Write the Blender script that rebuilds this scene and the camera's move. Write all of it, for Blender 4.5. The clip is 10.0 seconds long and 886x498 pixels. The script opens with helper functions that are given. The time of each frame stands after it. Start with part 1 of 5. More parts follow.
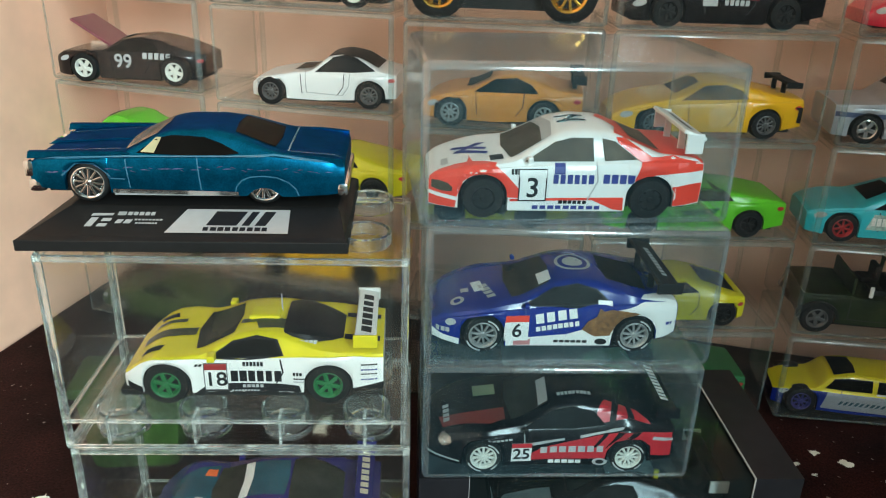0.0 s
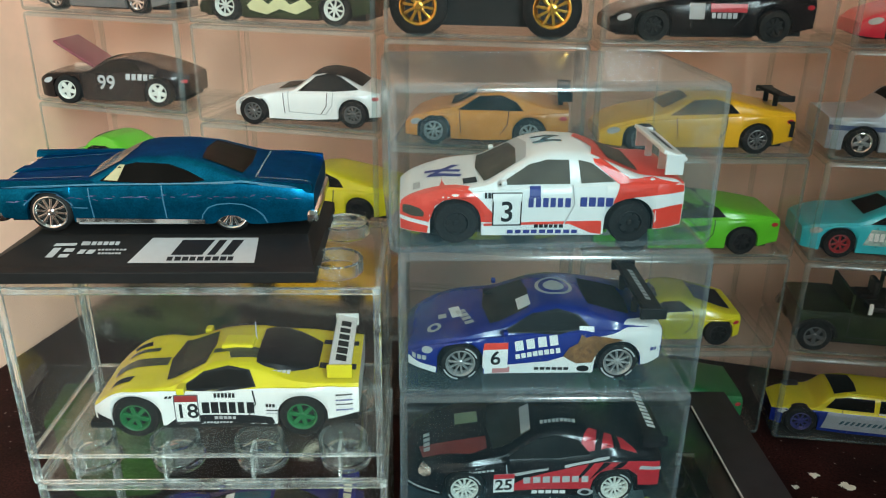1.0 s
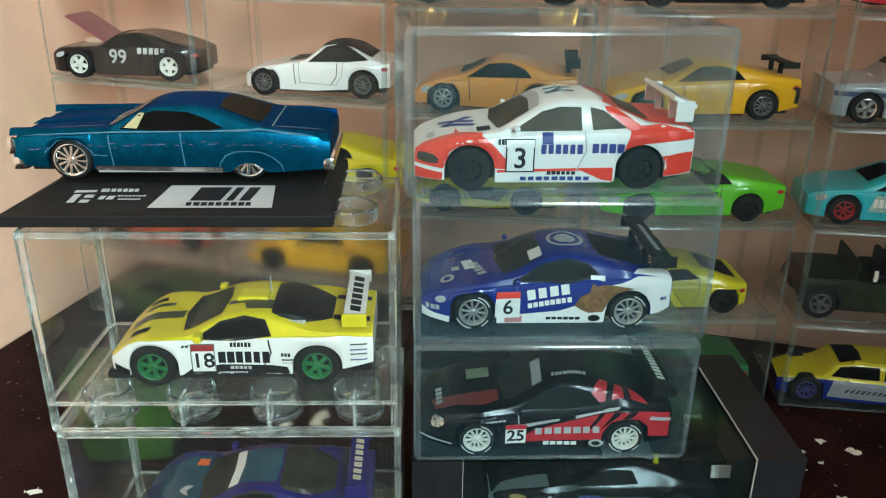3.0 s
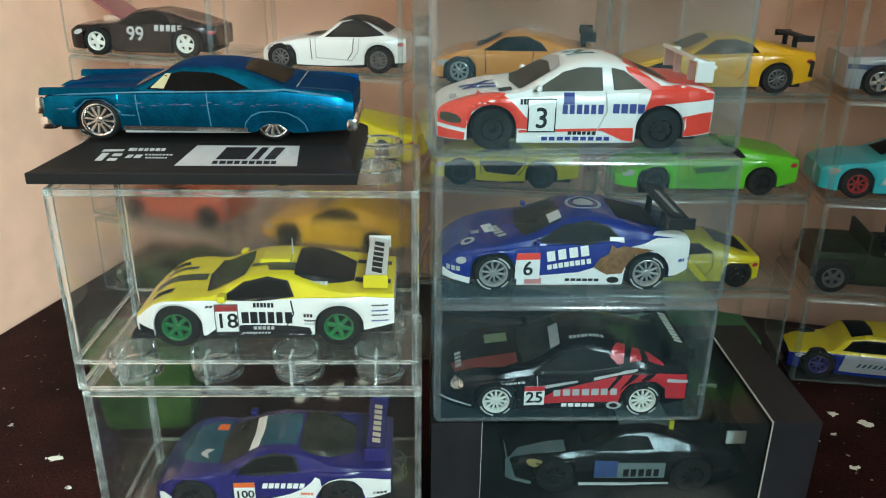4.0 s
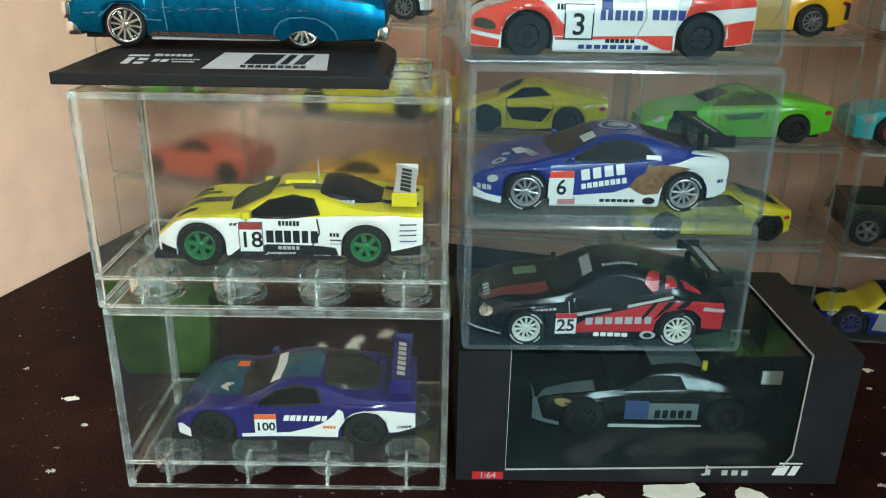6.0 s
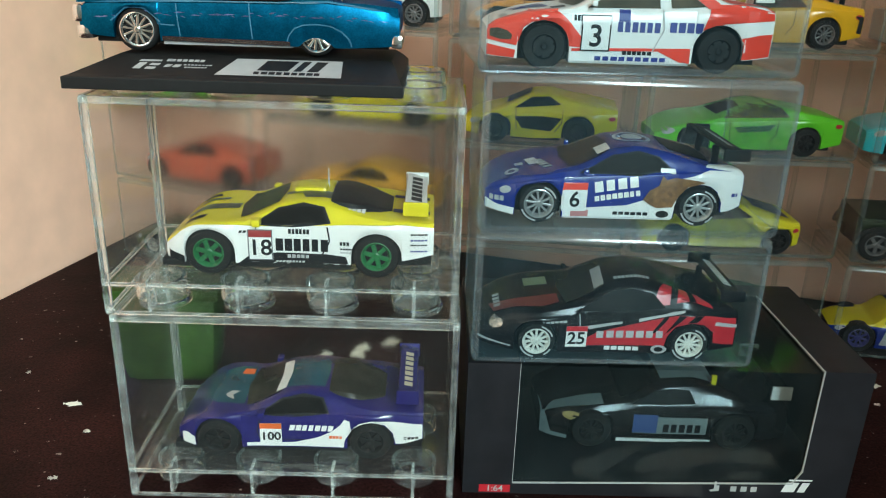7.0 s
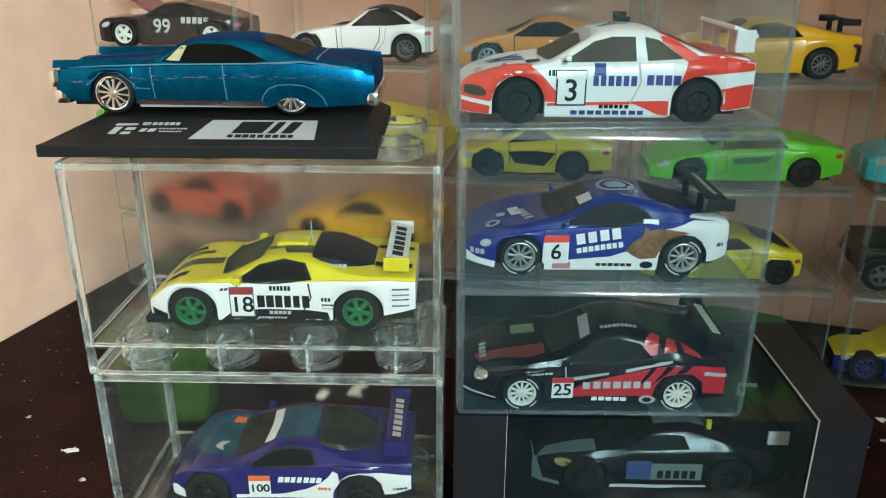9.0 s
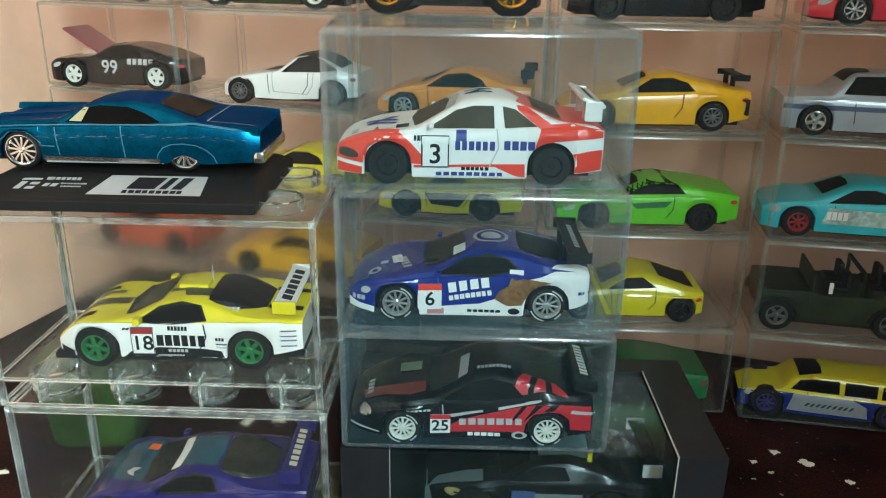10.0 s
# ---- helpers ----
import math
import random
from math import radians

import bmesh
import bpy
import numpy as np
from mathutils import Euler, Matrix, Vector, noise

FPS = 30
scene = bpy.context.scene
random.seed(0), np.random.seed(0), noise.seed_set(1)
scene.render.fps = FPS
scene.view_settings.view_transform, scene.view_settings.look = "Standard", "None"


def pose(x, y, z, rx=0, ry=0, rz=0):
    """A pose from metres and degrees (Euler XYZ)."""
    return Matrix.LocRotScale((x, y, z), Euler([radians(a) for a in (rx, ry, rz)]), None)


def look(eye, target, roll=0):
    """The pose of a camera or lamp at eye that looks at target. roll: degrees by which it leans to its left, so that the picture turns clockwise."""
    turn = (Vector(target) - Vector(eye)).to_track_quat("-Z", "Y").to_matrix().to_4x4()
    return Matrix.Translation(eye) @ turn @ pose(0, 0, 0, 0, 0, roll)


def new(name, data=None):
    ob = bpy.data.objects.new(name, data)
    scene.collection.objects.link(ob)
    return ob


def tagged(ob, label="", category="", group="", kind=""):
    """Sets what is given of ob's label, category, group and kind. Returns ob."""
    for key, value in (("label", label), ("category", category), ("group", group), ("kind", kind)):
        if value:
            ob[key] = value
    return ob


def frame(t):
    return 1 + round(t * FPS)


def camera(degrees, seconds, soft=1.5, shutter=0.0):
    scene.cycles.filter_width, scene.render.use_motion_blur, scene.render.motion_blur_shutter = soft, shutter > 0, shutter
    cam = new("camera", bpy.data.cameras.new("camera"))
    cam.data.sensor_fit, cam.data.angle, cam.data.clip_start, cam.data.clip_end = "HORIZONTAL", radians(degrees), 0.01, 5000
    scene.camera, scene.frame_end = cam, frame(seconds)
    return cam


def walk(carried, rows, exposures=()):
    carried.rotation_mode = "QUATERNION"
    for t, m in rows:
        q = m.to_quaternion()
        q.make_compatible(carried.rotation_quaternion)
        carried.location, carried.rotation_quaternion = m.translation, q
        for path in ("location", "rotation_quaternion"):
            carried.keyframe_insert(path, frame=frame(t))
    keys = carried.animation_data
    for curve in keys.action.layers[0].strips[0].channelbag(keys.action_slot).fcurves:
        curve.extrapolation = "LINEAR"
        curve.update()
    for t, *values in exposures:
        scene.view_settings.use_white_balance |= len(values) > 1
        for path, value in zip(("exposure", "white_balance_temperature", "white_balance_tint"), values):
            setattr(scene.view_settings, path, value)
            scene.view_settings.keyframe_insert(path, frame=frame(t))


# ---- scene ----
cam = camera(58.2, 10.0, 1.1)
PATH = [
    (0, (-0.267, 0.217, 3.478), (-0.183, 2.054, 2.693), 1.8),
    (0.5, (-0.23, 0.331, 3.469), (-0.154, 2.166, 2.679), 1.3),
    (1, (-0.097, 0.347, 3.505), (-0.039, 2.195, 2.742), 0.8),
    (1.5, (-0.098, 0.414, 3.391), (-0.034, 2.263, 2.631), 1.3),
    (2, (-0.089, 0.37, 3.371), (-0.026, 2.223, 2.62), 1.1),
    (2.5, (-0.116, 0.269, 3.34), (-0.053, 2.124, 2.593), 0.9),
    (3.8, (-0.234, 0.114, 3.165), (-0.185, 1.966, 2.411), 0.7),
    (4, (-0.247, 0.088, 3.132), (-0.197, 1.94, 2.38), 0.8),
    (4.5, (-0.252, 0.023, 2.952), (-0.204, 1.869, 2.184), 0.7),
    (5, (-0.307, -0.069, 2.725), (-0.279, 1.768, 1.936), 0.8),
    (5.5, (-0.267, -0.077, 2.624), (-0.236, 1.766, 1.847), 0.7),
    (6, (-0.336, 0.024, 2.667), (-0.312, 1.889, 1.947), 1.1),
    (6.2, (-0.35, 0.044, 2.679), (-0.329, 1.912, 1.966), 1.2),
    (7.5, (-0.416, 0.07, 2.684), (-0.38, 1.94, 1.976), 2.3),
    (8, (-0.379, 0.095, 2.803), (-0.356, 1.969, 2.104), 1.7),
    (8.5, (-0.368, 0.182, 2.863), (-0.367, 2.049, 2.145), 1.4),
    (9, (-0.199, 0.19, 2.913), (-0.232, 2.058, 2.201), 0.3),
    (9.5, (0.059, 0.09, 3.023), (0.009, 1.963, 2.323), 0.2),
    (10, (0.401, -0.025, 3.192), (0.36, 1.854, 2.507), 0.9),
]
UNIT = 0.05  # the path is given in steps of five centimetres
walk(cam, [(t, look(Vector(eye) * UNIT, Vector(target) * UNIT, roll)) for t, eye, target, roll in PATH])

# ---- world and light ----
world = bpy.data.worlds.new("world")
scene.world = world
world.use_nodes = True
sky = world.node_tree.nodes.new("ShaderNodeTexSky")
sky.sky_type = "NISHITA"
sky.sun_disc = False
sky.sun_elevation = radians(35)
sky.sun_rotation = radians(120)
world.node_tree.nodes["Background"].inputs["Strength"].default_value = 0.08
world.node_tree.links.new(sky.outputs["Color"], world.node_tree.nodes["Background"].inputs["Color"])
scene.cycles.transparent_max_bounces = 48


def area_lamp(name, place, target, wide, high, watts, colour):
    data = bpy.data.lights.new(name, "AREA")
    data.shape, data.size, data.size_y, data.energy, data.color = "RECTANGLE", wide, high, watts, colour
    ob = new(name, data)
    ob.matrix_world = look(place, target)
    return ob


ROOM = pose(-0.156, 0.401, 0, 0, 0, -16.5)  # the corner behind the boxes; walls run along its axes
area_lamp("window_daylight", ROOM @ Vector((1.30, -1.585, 0.90)), ROOM @ Vector((0.3, -0.2, 0.2)), 0.70, 1.0, 81.0, (0.765, 1.0, 1.02))

# ---- materials ----
MATS = {}


def nodes_of(name):
    m = bpy.data.materials.new(name)
    m.use_nodes = True
    return m, m.node_tree.nodes, m.node_tree.links


def paint(name, colour, rough=0.35, metal=0.0, coat=0.3, vary=0.12, scale=300.0, bump=0.0, second=None, spec=0.5, edge=None):
    """A surface with two scales of variation and, if asked for, a fine relief."""
    if name in MATS:
        return MATS[name]
    m, n, l = nodes_of(name)
    p = n["Principled BSDF"]
    p.inputs["Roughness"].default_value = rough
    p.inputs["Metallic"].default_value = metal
    p.inputs["Coat Weight"].default_value = coat
    p.inputs["Specular IOR Level"].default_value = spec
    p.inputs["Coat Roughness"].default_value = 0.12
    if edge:
        p.inputs["Specular Tint"].default_value = (*edge, 1)
    where = n.new("ShaderNodeTexCoord")
    grain = n.new("ShaderNodeTexNoise")
    grain.inputs["Scale"].default_value = scale
    grain.inputs["Detail"].default_value = 6.0
    broad = n.new("ShaderNodeTexNoise")
    broad.inputs["Scale"].default_value = scale * 0.12
    l.new(where.outputs["Object"], grain.inputs["Vector"])
    l.new(where.outputs["Object"], broad.inputs["Vector"])
    both = n.new("ShaderNodeMath")
    both.operation = "MULTIPLY_ADD"
    both.inputs[1].default_value = 0.5
    half = n.new("ShaderNodeMath")
    half.operation = "MULTIPLY"
    half.inputs[1].default_value = 0.5
    l.new(broad.outputs["Fac"], half.inputs[0])
    l.new(grain.outputs["Fac"], both.inputs[0])
    l.new(half.outputs[0], both.inputs[2])
    ramp = n.new("ShaderNodeValToRGB")
    a = second or [c * (1 - vary) for c in colour]
    b = colour if second else [min(1.0, c * (1 + vary)) for c in colour]
    ramp.color_ramp.elements[0].color = (*a, 1)
    ramp.color_ramp.elements[1].color = (*b, 1)
    ramp.color_ramp.elements[0].position = 0.35
    ramp.color_ramp.elements[1].position = 0.65
    l.new(both.outputs[0], ramp.inputs["Fac"])
    l.new(ramp.outputs["Color"], p.inputs["Base Color"])
    if bump:
        relief = n.new("ShaderNodeBump")
        relief.inputs["Strength"].default_value = bump
        relief.inputs["Distance"].default_value = 0.0004
        l.new(grain.outputs["Fac"], relief.inputs["Height"])
        l.new(relief.outputs["Normal"], p.inputs["Normal"])
    MATS[name] = m
    return m


def clear(name, tint, haze, gloss, rough=0.04, edge_power=3.0, haze_colour=(0.8, 0.9, 0.88)):
    """Clear plastic: see-through, glossier at a slant, hazed by dust and painted light."""
    if name in MATS:
        return MATS[name]
    m, n, l = nodes_of(name)
    n.remove(n["Principled BSDF"])
    out = n["Material Output"]
    see = n.new("ShaderNodeBsdfTransparent")
    see.inputs["Color"].default_value = (*tint, 1)
    shine = n.new("ShaderNodeBsdfGlossy")
    shine.inputs["Roughness"].default_value = rough
    dust = n.new("ShaderNodeBsdfDiffuse")
    dust.inputs["Color"].default_value = (*haze_colour, 1)
    where = n.new("ShaderNodeTexCoord")
    smear = n.new("ShaderNodeTexNoise")
    smear.inputs["Scale"].default_value = 90.0
    smear.inputs["Detail"].default_value = 5.0
    l.new(where.outputs["Object"], smear.inputs["Vector"])
    amount = n.new("ShaderNodeMath")
    amount.operation = "MULTIPLY"
    amount.inputs[1].default_value = haze * 2
    l.new(smear.outputs["Fac"], amount.inputs[0])
    dusty = n.new("ShaderNodeMixShader")
    l.new(amount.outputs[0], dusty.inputs["Fac"])
    l.new(see.outputs[0], dusty.inputs[1])
    l.new(dust.outputs[0], dusty.inputs[2])
    slant = n.new("ShaderNodeLayerWeight")
    slant.inputs["Blend"].default_value = 0.5
    power = n.new("ShaderNodeMath")
    power.operation = "POWER"
    power.inputs[1].default_value = edge_power
    l.new(slant.outputs["Facing"], power.inputs[0])
    gain = n.new("ShaderNodeMath")
    gain.operation = "MULTIPLY_ADD"
    gain.inputs[1].default_value = 0.3
    gain.inputs[2].default_value = gloss
    l.new(power.outputs[0], gain.inputs[0])
    mix = n.new("ShaderNodeMixShader")
    l.new(gain.outputs[0], mix.inputs["Fac"])
    l.new(dusty.outputs[0], mix.inputs[1])
    l.new(shine.outputs[0], mix.inputs[2])
    l.new(mix.outputs[0], out.inputs["Surface"])
    MATS[name] = m
    return m


def rubbed(name, rough, ior=1.25, tint=(0.97, 0.98, 0.97), haze=0.0):
    """Acrylic rubbed dull by handling: what lies behind it blurs."""
    m, n, l = nodes_of(name)
    n.remove(n["Principled BSDF"])
    g = n.new("ShaderNodeBsdfGlass")
    g.inputs["IOR"].default_value = ior
    g.inputs["Roughness"].default_value = rough
    g.inputs["Color"].default_value = (*tint, 1)
    # optional haze mixes painted pale reflections into the acrylic
    if haze:
        dull = n.new("ShaderNodeBsdfDiffuse")
        dull.inputs["Color"].default_value = (0.80, 0.83, 0.80, 1)
        where = n.new("ShaderNodeTexCoord")
        smear = n.new("ShaderNodeTexNoise")
        smear.inputs["Scale"].default_value = 260.0
        smear.inputs["Detail"].default_value = 4.0
        l.new(where.outputs["Object"], smear.inputs["Vector"])
        amount = n.new("ShaderNodeMapRange")
        amount.inputs["From Min"].default_value = 0.38
        amount.inputs["From Max"].default_value = 0.68
        amount.inputs["To Min"].default_value = haze * 0.25
        amount.inputs["To Max"].default_value = haze * 1.75
        l.new(smear.outputs["Fac"], amount.inputs["Value"])
        mix = n.new("ShaderNodeMixShader")
        l.new(amount.outputs["Result"], mix.inputs["Fac"])
        l.new(g.outputs[0], mix.inputs[1])
        l.new(dull.outputs[0], mix.inputs[2])
        l.new(mix.outputs[0], n["Material Output"].inputs["Surface"])
    else:
        l.new(g.outputs[0], n["Material Output"].inputs["Surface"])
    return m


def table_paint():
    """Dark brown painted wood, scratched, with pale chips."""
    m, n, l = nodes_of("table_paint")
    p = n["Principled BSDF"]
    p.inputs["Roughness"].default_value = 0.55
    p.inputs["Specular IOR Level"].default_value = 0.06
    where = n.new("ShaderNodeTexCoord")
    broad = n.new("ShaderNodeTexNoise")
    broad.inputs["Scale"].default_value = 35.0
    broad.inputs["Detail"].default_value = 8.0
    l.new(where.outputs["Object"], broad.inputs["Vector"])
    ramp = n.new("ShaderNodeValToRGB")
    ramp.color_ramp.elements[0].position, ramp.color_ramp.elements[0].color = 0.3, (0.0105, 0.0042, 0.0042, 1)
    ramp.color_ramp.elements[1].position, ramp.color_ramp.elements[1].color = 0.75, (0.037, 0.0115, 0.0105, 1)
    l.new(broad.outputs["Fac"], ramp.inputs["Fac"])
    chips = n.new("ShaderNodeTexNoise")
    chips.inputs["Scale"].default_value = 420.0
    chips.inputs["Detail"].default_value = 3.0
    l.new(where.outputs["Object"], chips.inputs["Vector"])
    cut = n.new("ShaderNodeValToRGB")
    cut.color_ramp.elements[0].position, cut.color_ramp.elements[0].color = 0.69, (0, 0, 0, 1)
    cut.color_ramp.elements[1].position, cut.color_ramp.elements[1].color = 0.73, (0.6, 0.6, 0.6, 1)
    l.new(chips.outputs["Fac"], cut.inputs["Fac"])
    mix = n.new("ShaderNodeMix")
    mix.data_type = "RGBA"
    l.new(cut.outputs["Color"], mix.inputs["Factor"])
    grain = n.new("ShaderNodeTexNoise")
    grain.inputs["Scale"].default_value = 1500.0
    grain.inputs["Detail"].default_value = 3.0
    l.new(where.outputs["Object"], grain.inputs["Vector"])
    gain = n.new("ShaderNodeMapRange")
    gain.inputs["From Min"].default_value = 0.3
    gain.inputs["From Max"].default_value = 0.7
    gain.inputs["To Min"].default_value = 0.2
    gain.inputs["To Max"].default_value = 1.45
    l.new(grain.outputs["Fac"], gain.inputs["Value"])
    speck = n.new("ShaderNodeVectorMath")
    speck.operation = "SCALE"
    l.new(ramp.outputs["Color"], speck.inputs[0])
    l.new(gain.outputs["Result"], speck.inputs["Scale"])
    l.new(speck.outputs["Vector"], mix.inputs["A"])
    mix.inputs["B"].default_value = (0.42, 0.36, 0.32, 1)
    l.new(mix.outputs["Result"], p.inputs["Base Color"])
    relief = n.new("ShaderNodeBump")
    relief.inputs["Strength"].default_value = 0.25
    relief.inputs["Distance"].default_value = 0.0005
    l.new(chips.outputs["Fac"], relief.inputs["Height"])
    l.new(relief.outputs["Normal"], p.inputs["Normal"])
    return m


BOUNCE = paint("grey_green_wall_paint", (0.20, 0.23, 0.22), 0.8, coat=0.0, vary=0.05, scale=30.0)
PEACH = paint("peach_wall_paint", (0.90, 0.53, 0.375), 0.75, coat=0.0, vary=0.11, scale=55.0, bump=0.25)
TABLE = table_paint()
PET = clear("clear_sheet_plastic", (0.935, 0.968, 0.977), 0.0085, 0.018, 0.07, haze_colour=(0.42, 0.82, 0.95))
# sides carry scuffs plus haze painting the light that falls on them
PET_SIDE = clear("scuffed_lit_plastic", (0.95, 0.98, 0.985), 0.115, 0.025, 0.1, haze_colour=(0.6, 0.85, 0.95))
PET_TOP = clear("hazy_sheet_plastic", (0.94, 0.97, 0.978), 0.028, 0.02, 0.08, haze_colour=(0.55, 0.84, 0.95))
# edge haze paints the light that edges catch; far copies hold less
PET_EDGE = clear("clear_plastic_edge", (0.88, 0.93, 0.95), 0.055, 0.05, 0.16, 1.6, haze_colour=(0.75, 0.88, 0.92))
PET_FAR = clear("clear_plastic_far_edge", (0.93, 0.96, 0.97), 0.022, 0.02, 0.16, 2.0, haze_colour=(0.75, 0.88, 0.92))
ACRYLIC = clear("clear_acrylic", (0.985, 0.99, 0.985), 0.007, 0.03)
# haze in edge and tray stands for the light they reflect
ACRYLIC_EDGE = rubbed("acrylic_edge", 0.06, 1.47, (0.985, 0.99, 0.98), 0.08)
TRAY = clear("tray_acrylic", (0.97, 0.98, 0.975), 0.016, 0.05)
RUBBED = rubbed("rubbed_acrylic", 0.22, 1.13)
SHELF = clear("shelf_plastic", (0.988, 0.988, 0.987), 0.006, 0.012, 0.08)
SHELF_BASE = clear("hazy_shelf_plastic", (0.975, 0.98, 0.978), 0.030, 0.02, 0.1, haze_colour=(0.62, 0.75, 0.72))
# shelf edges: the same painted sheen, weaker on the far side
SHELF_EDGE = clear("shelf_plastic_edge", (0.84, 0.88, 0.87), 0.06, 0.035, 0.2, 2.0)
SHELF_FAR = clear("shelf_plastic_far_edge", (0.93, 0.945, 0.94), 0.016, 0.012, 0.2, 2.4)
GLASS = paint("smoked_window_plastic", (0.006, 0.0055, 0.005), 0.3, coat=0.0, vary=0.3, scale=120.0, spec=0.025)
AMBERGLASS = paint("brown_window_plastic", (0.075, 0.062, 0.042), 0.3, coat=0.0, vary=0.45, scale=150.0, spec=0.06)
SMOKE = paint("smoked_windscreen_plastic", (0.032, 0.030, 0.024), 0.25, coat=0.0, vary=0.4, scale=150.0, spec=0.1)
BLACK = paint("black_plastic", (0.007, 0.007, 0.007), 0.6, spec=0.3, coat=0.0, vary=0.3, scale=500.0)
TYRE = paint("tyre_rubber", (0.009, 0.009, 0.009), 0.7, spec=0.25, coat=0.0, vary=0.3, scale=900.0, bump=0.3)
CHROME = paint("chrome_plating", (0.75, 0.75, 0.73), 0.16, metal=1.0, coat=0.0, vary=0.08)
WHITE = paint("white_enamel", (0.80, 0.81, 0.79), 0.3, vary=0.05)
RED = paint("red_enamel", (0.80, 0.055, 0.03), 0.3, vary=0.08)
CRIMSON = paint("crimson_enamel", (0.50, 0.02, 0.03), 0.3, vary=0.15)
YELLOW = paint("yellow_enamel", (0.72, 0.62, 0.018), 0.25, vary=0.08)
BLUE = paint("blue_enamel", (0.005, 0.021, 0.215), 0.2, vary=0.12)
GREY = paint("grey_print", (0.42, 0.43, 0.43), 0.5, coat=0.0)
NAVY = paint("navy_print", (0.02, 0.035, 0.22), 0.45, coat=0.0)
ORANGE = paint("orange_print", (0.75, 0.13, 0.02), 0.45, coat=0.0)
INK = paint("black_print", (0.010, 0.010, 0.012), 0.45, coat=0.0, spec=0.2)

# ---- helpers for meshes, in millimetres ----
MM = 0.001


def link_mesh(name, bm, material, parent=None, label="", smooth=False):
    me = bpy.data.meshes.new(name)
    bmesh.ops.scale(bm, vec=(MM, MM, MM), verts=bm.verts)
    bmesh.ops.recalc_face_normals(bm, faces=bm.faces)
    bm.to_mesh(me)
    bm.free()
    for m in material if isinstance(material, (list, tuple)) else [material]:
        me.materials.append(m)
    if smooth:
        for f in me.polygons:
            f.use_smooth = True
        me.set_sharp_from_angle(angle=radians(38))
    ob = new(name, me)
    if parent:
        ob.parent = parent
    if label:
        tagged(ob, label)
    return ob


def part(name, bm, material, parent, label="", smooth=False):
    return link_mesh(name, bm, material, parent, label, smooth)


def thing(name, m, label, category, group=""):
    ob = new(name)
    ob.empty_display_size = 0.01
    ob.matrix_world = m
    return tagged(ob, label, category, group)


def at(x, y, z, rz=0, rx=0, ry=0):
    return pose(x * MM, y * MM, z * MM, rx, ry, rz)


def add_box(bm, x0, x1, y0, y1, z0, z1, bevel=0.0, m=None):
    """A box with bevelled edges."""
    made = bmesh.ops.create_cube(bm, size=1.0)["verts"]
    bmesh.ops.scale(bm, vec=(x1 - x0, y1 - y0, z1 - z0), verts=made)
    bmesh.ops.translate(bm, vec=((x0 + x1) / 2, (y0 + y1) / 2, (z0 + z1) / 2), verts=made)
    if m is not None:
        bmesh.ops.transform(bm, matrix=m, verts=made)
    if bevel:
        edges = list({e for v in made for e in v.link_edges})
        bmesh.ops.bevel(bm, geom=edges, offset=bevel, segments=2, affect="EDGES", profile=0.6)
    return bm


def box(*args, **kw):
    return add_box(bmesh.new(), *args, **kw)


def lathe(bm, profile, steps, axis="y", centre=(0, 0, 0)):
    """Turn a profile of (radius, along) round an axis."""
    rings = []
    for k in range(steps):
        a = 2 * math.pi * k / steps
        ring = []
        for r, s in profile:
            c, d = r * math.cos(a), r * math.sin(a)
            p = (c, s, d) if axis == "y" else (c, d, s)
            ring.append(bm.verts.new((p[0] + centre[0], p[1] + centre[1], p[2] + centre[2])))
        rings.append(ring)
    for k in range(steps):
        a, b = rings[k], rings[(k + 1) % steps]
        for i in range(len(profile) - 1):
            bm.faces.new((a[i], a[i + 1], b[i + 1], b[i]))
    return bm


def prism(bm, outline, y0, y1):
    """A side outline of (x, z), thickened from y0 to y1."""
    a = [bm.verts.new((x, y0, z)) for x, z in outline]
    b = [bm.verts.new((x, y1, z)) for x, z in outline]
    bm.faces.new(a)
    bm.faces.new(list(reversed(b)))
    for i in range(len(a)):
        j = (i + 1) % len(a)
        bm.faces.new((a[i], b[i], b[j], a[j]))
    return bm


def hull(stations):
    """A rounded hood through (x, half width, low z, high z) sections, closed at both ends."""
    bm = bmesh.new()
    rows = []
    for x, w, low, high in stations:
        sec = [(w, low), (w * 0.98, low + (high - low) * 0.45), (w * 0.88, low + (high - low) * 0.8), (w * 0.66, low + (high - low) * 0.95), (0, high)]
        rows.append([bm.verts.new((x, -y, z)) for y, z in sec] + [bm.verts.new((x, y, z)) for y, z in reversed(sec[:-1])])
    for a, b in zip(rows, rows[1:]):
        for i in range(len(a) - 1):
            bm.faces.new((a[i], a[i + 1], b[i + 1], b[i]))
    bm.faces.new(rows[0])
    bm.faces.new(list(reversed(rows[-1])))
    return bm


def grown(outline, by):
    """An outline moved outwards by a little."""
    cx, cy = sum(p[0] for p in outline) / len(outline), sum(p[1] for p in outline) / len(outline)
    out = []
    for x, y in outline:
        d = math.hypot(x - cx, y - cy)
        out.append((x + (x - cx) / d * by, y + (y - cy) / d * by))
    return out


def letters(text, size, bold=0.0):
    """The outline of a number or word as a flat mesh in the x-z plane, centred."""
    curve = bpy.data.curves.new("text", "FONT")
    curve.body, curve.size, curve.align_x, curve.align_y = text, size, "CENTER", "CENTER"
    curve.offset = bold
    curve.resolution_u = 4
    ob = bpy.data.objects.new("text", curve)
    me = ob.to_mesh()
    bm = bmesh.new()
    bm.from_mesh(me)
    ob.to_mesh_clear()
    bpy.data.objects.remove(ob)
    bpy.data.curves.remove(curve)
    return bm


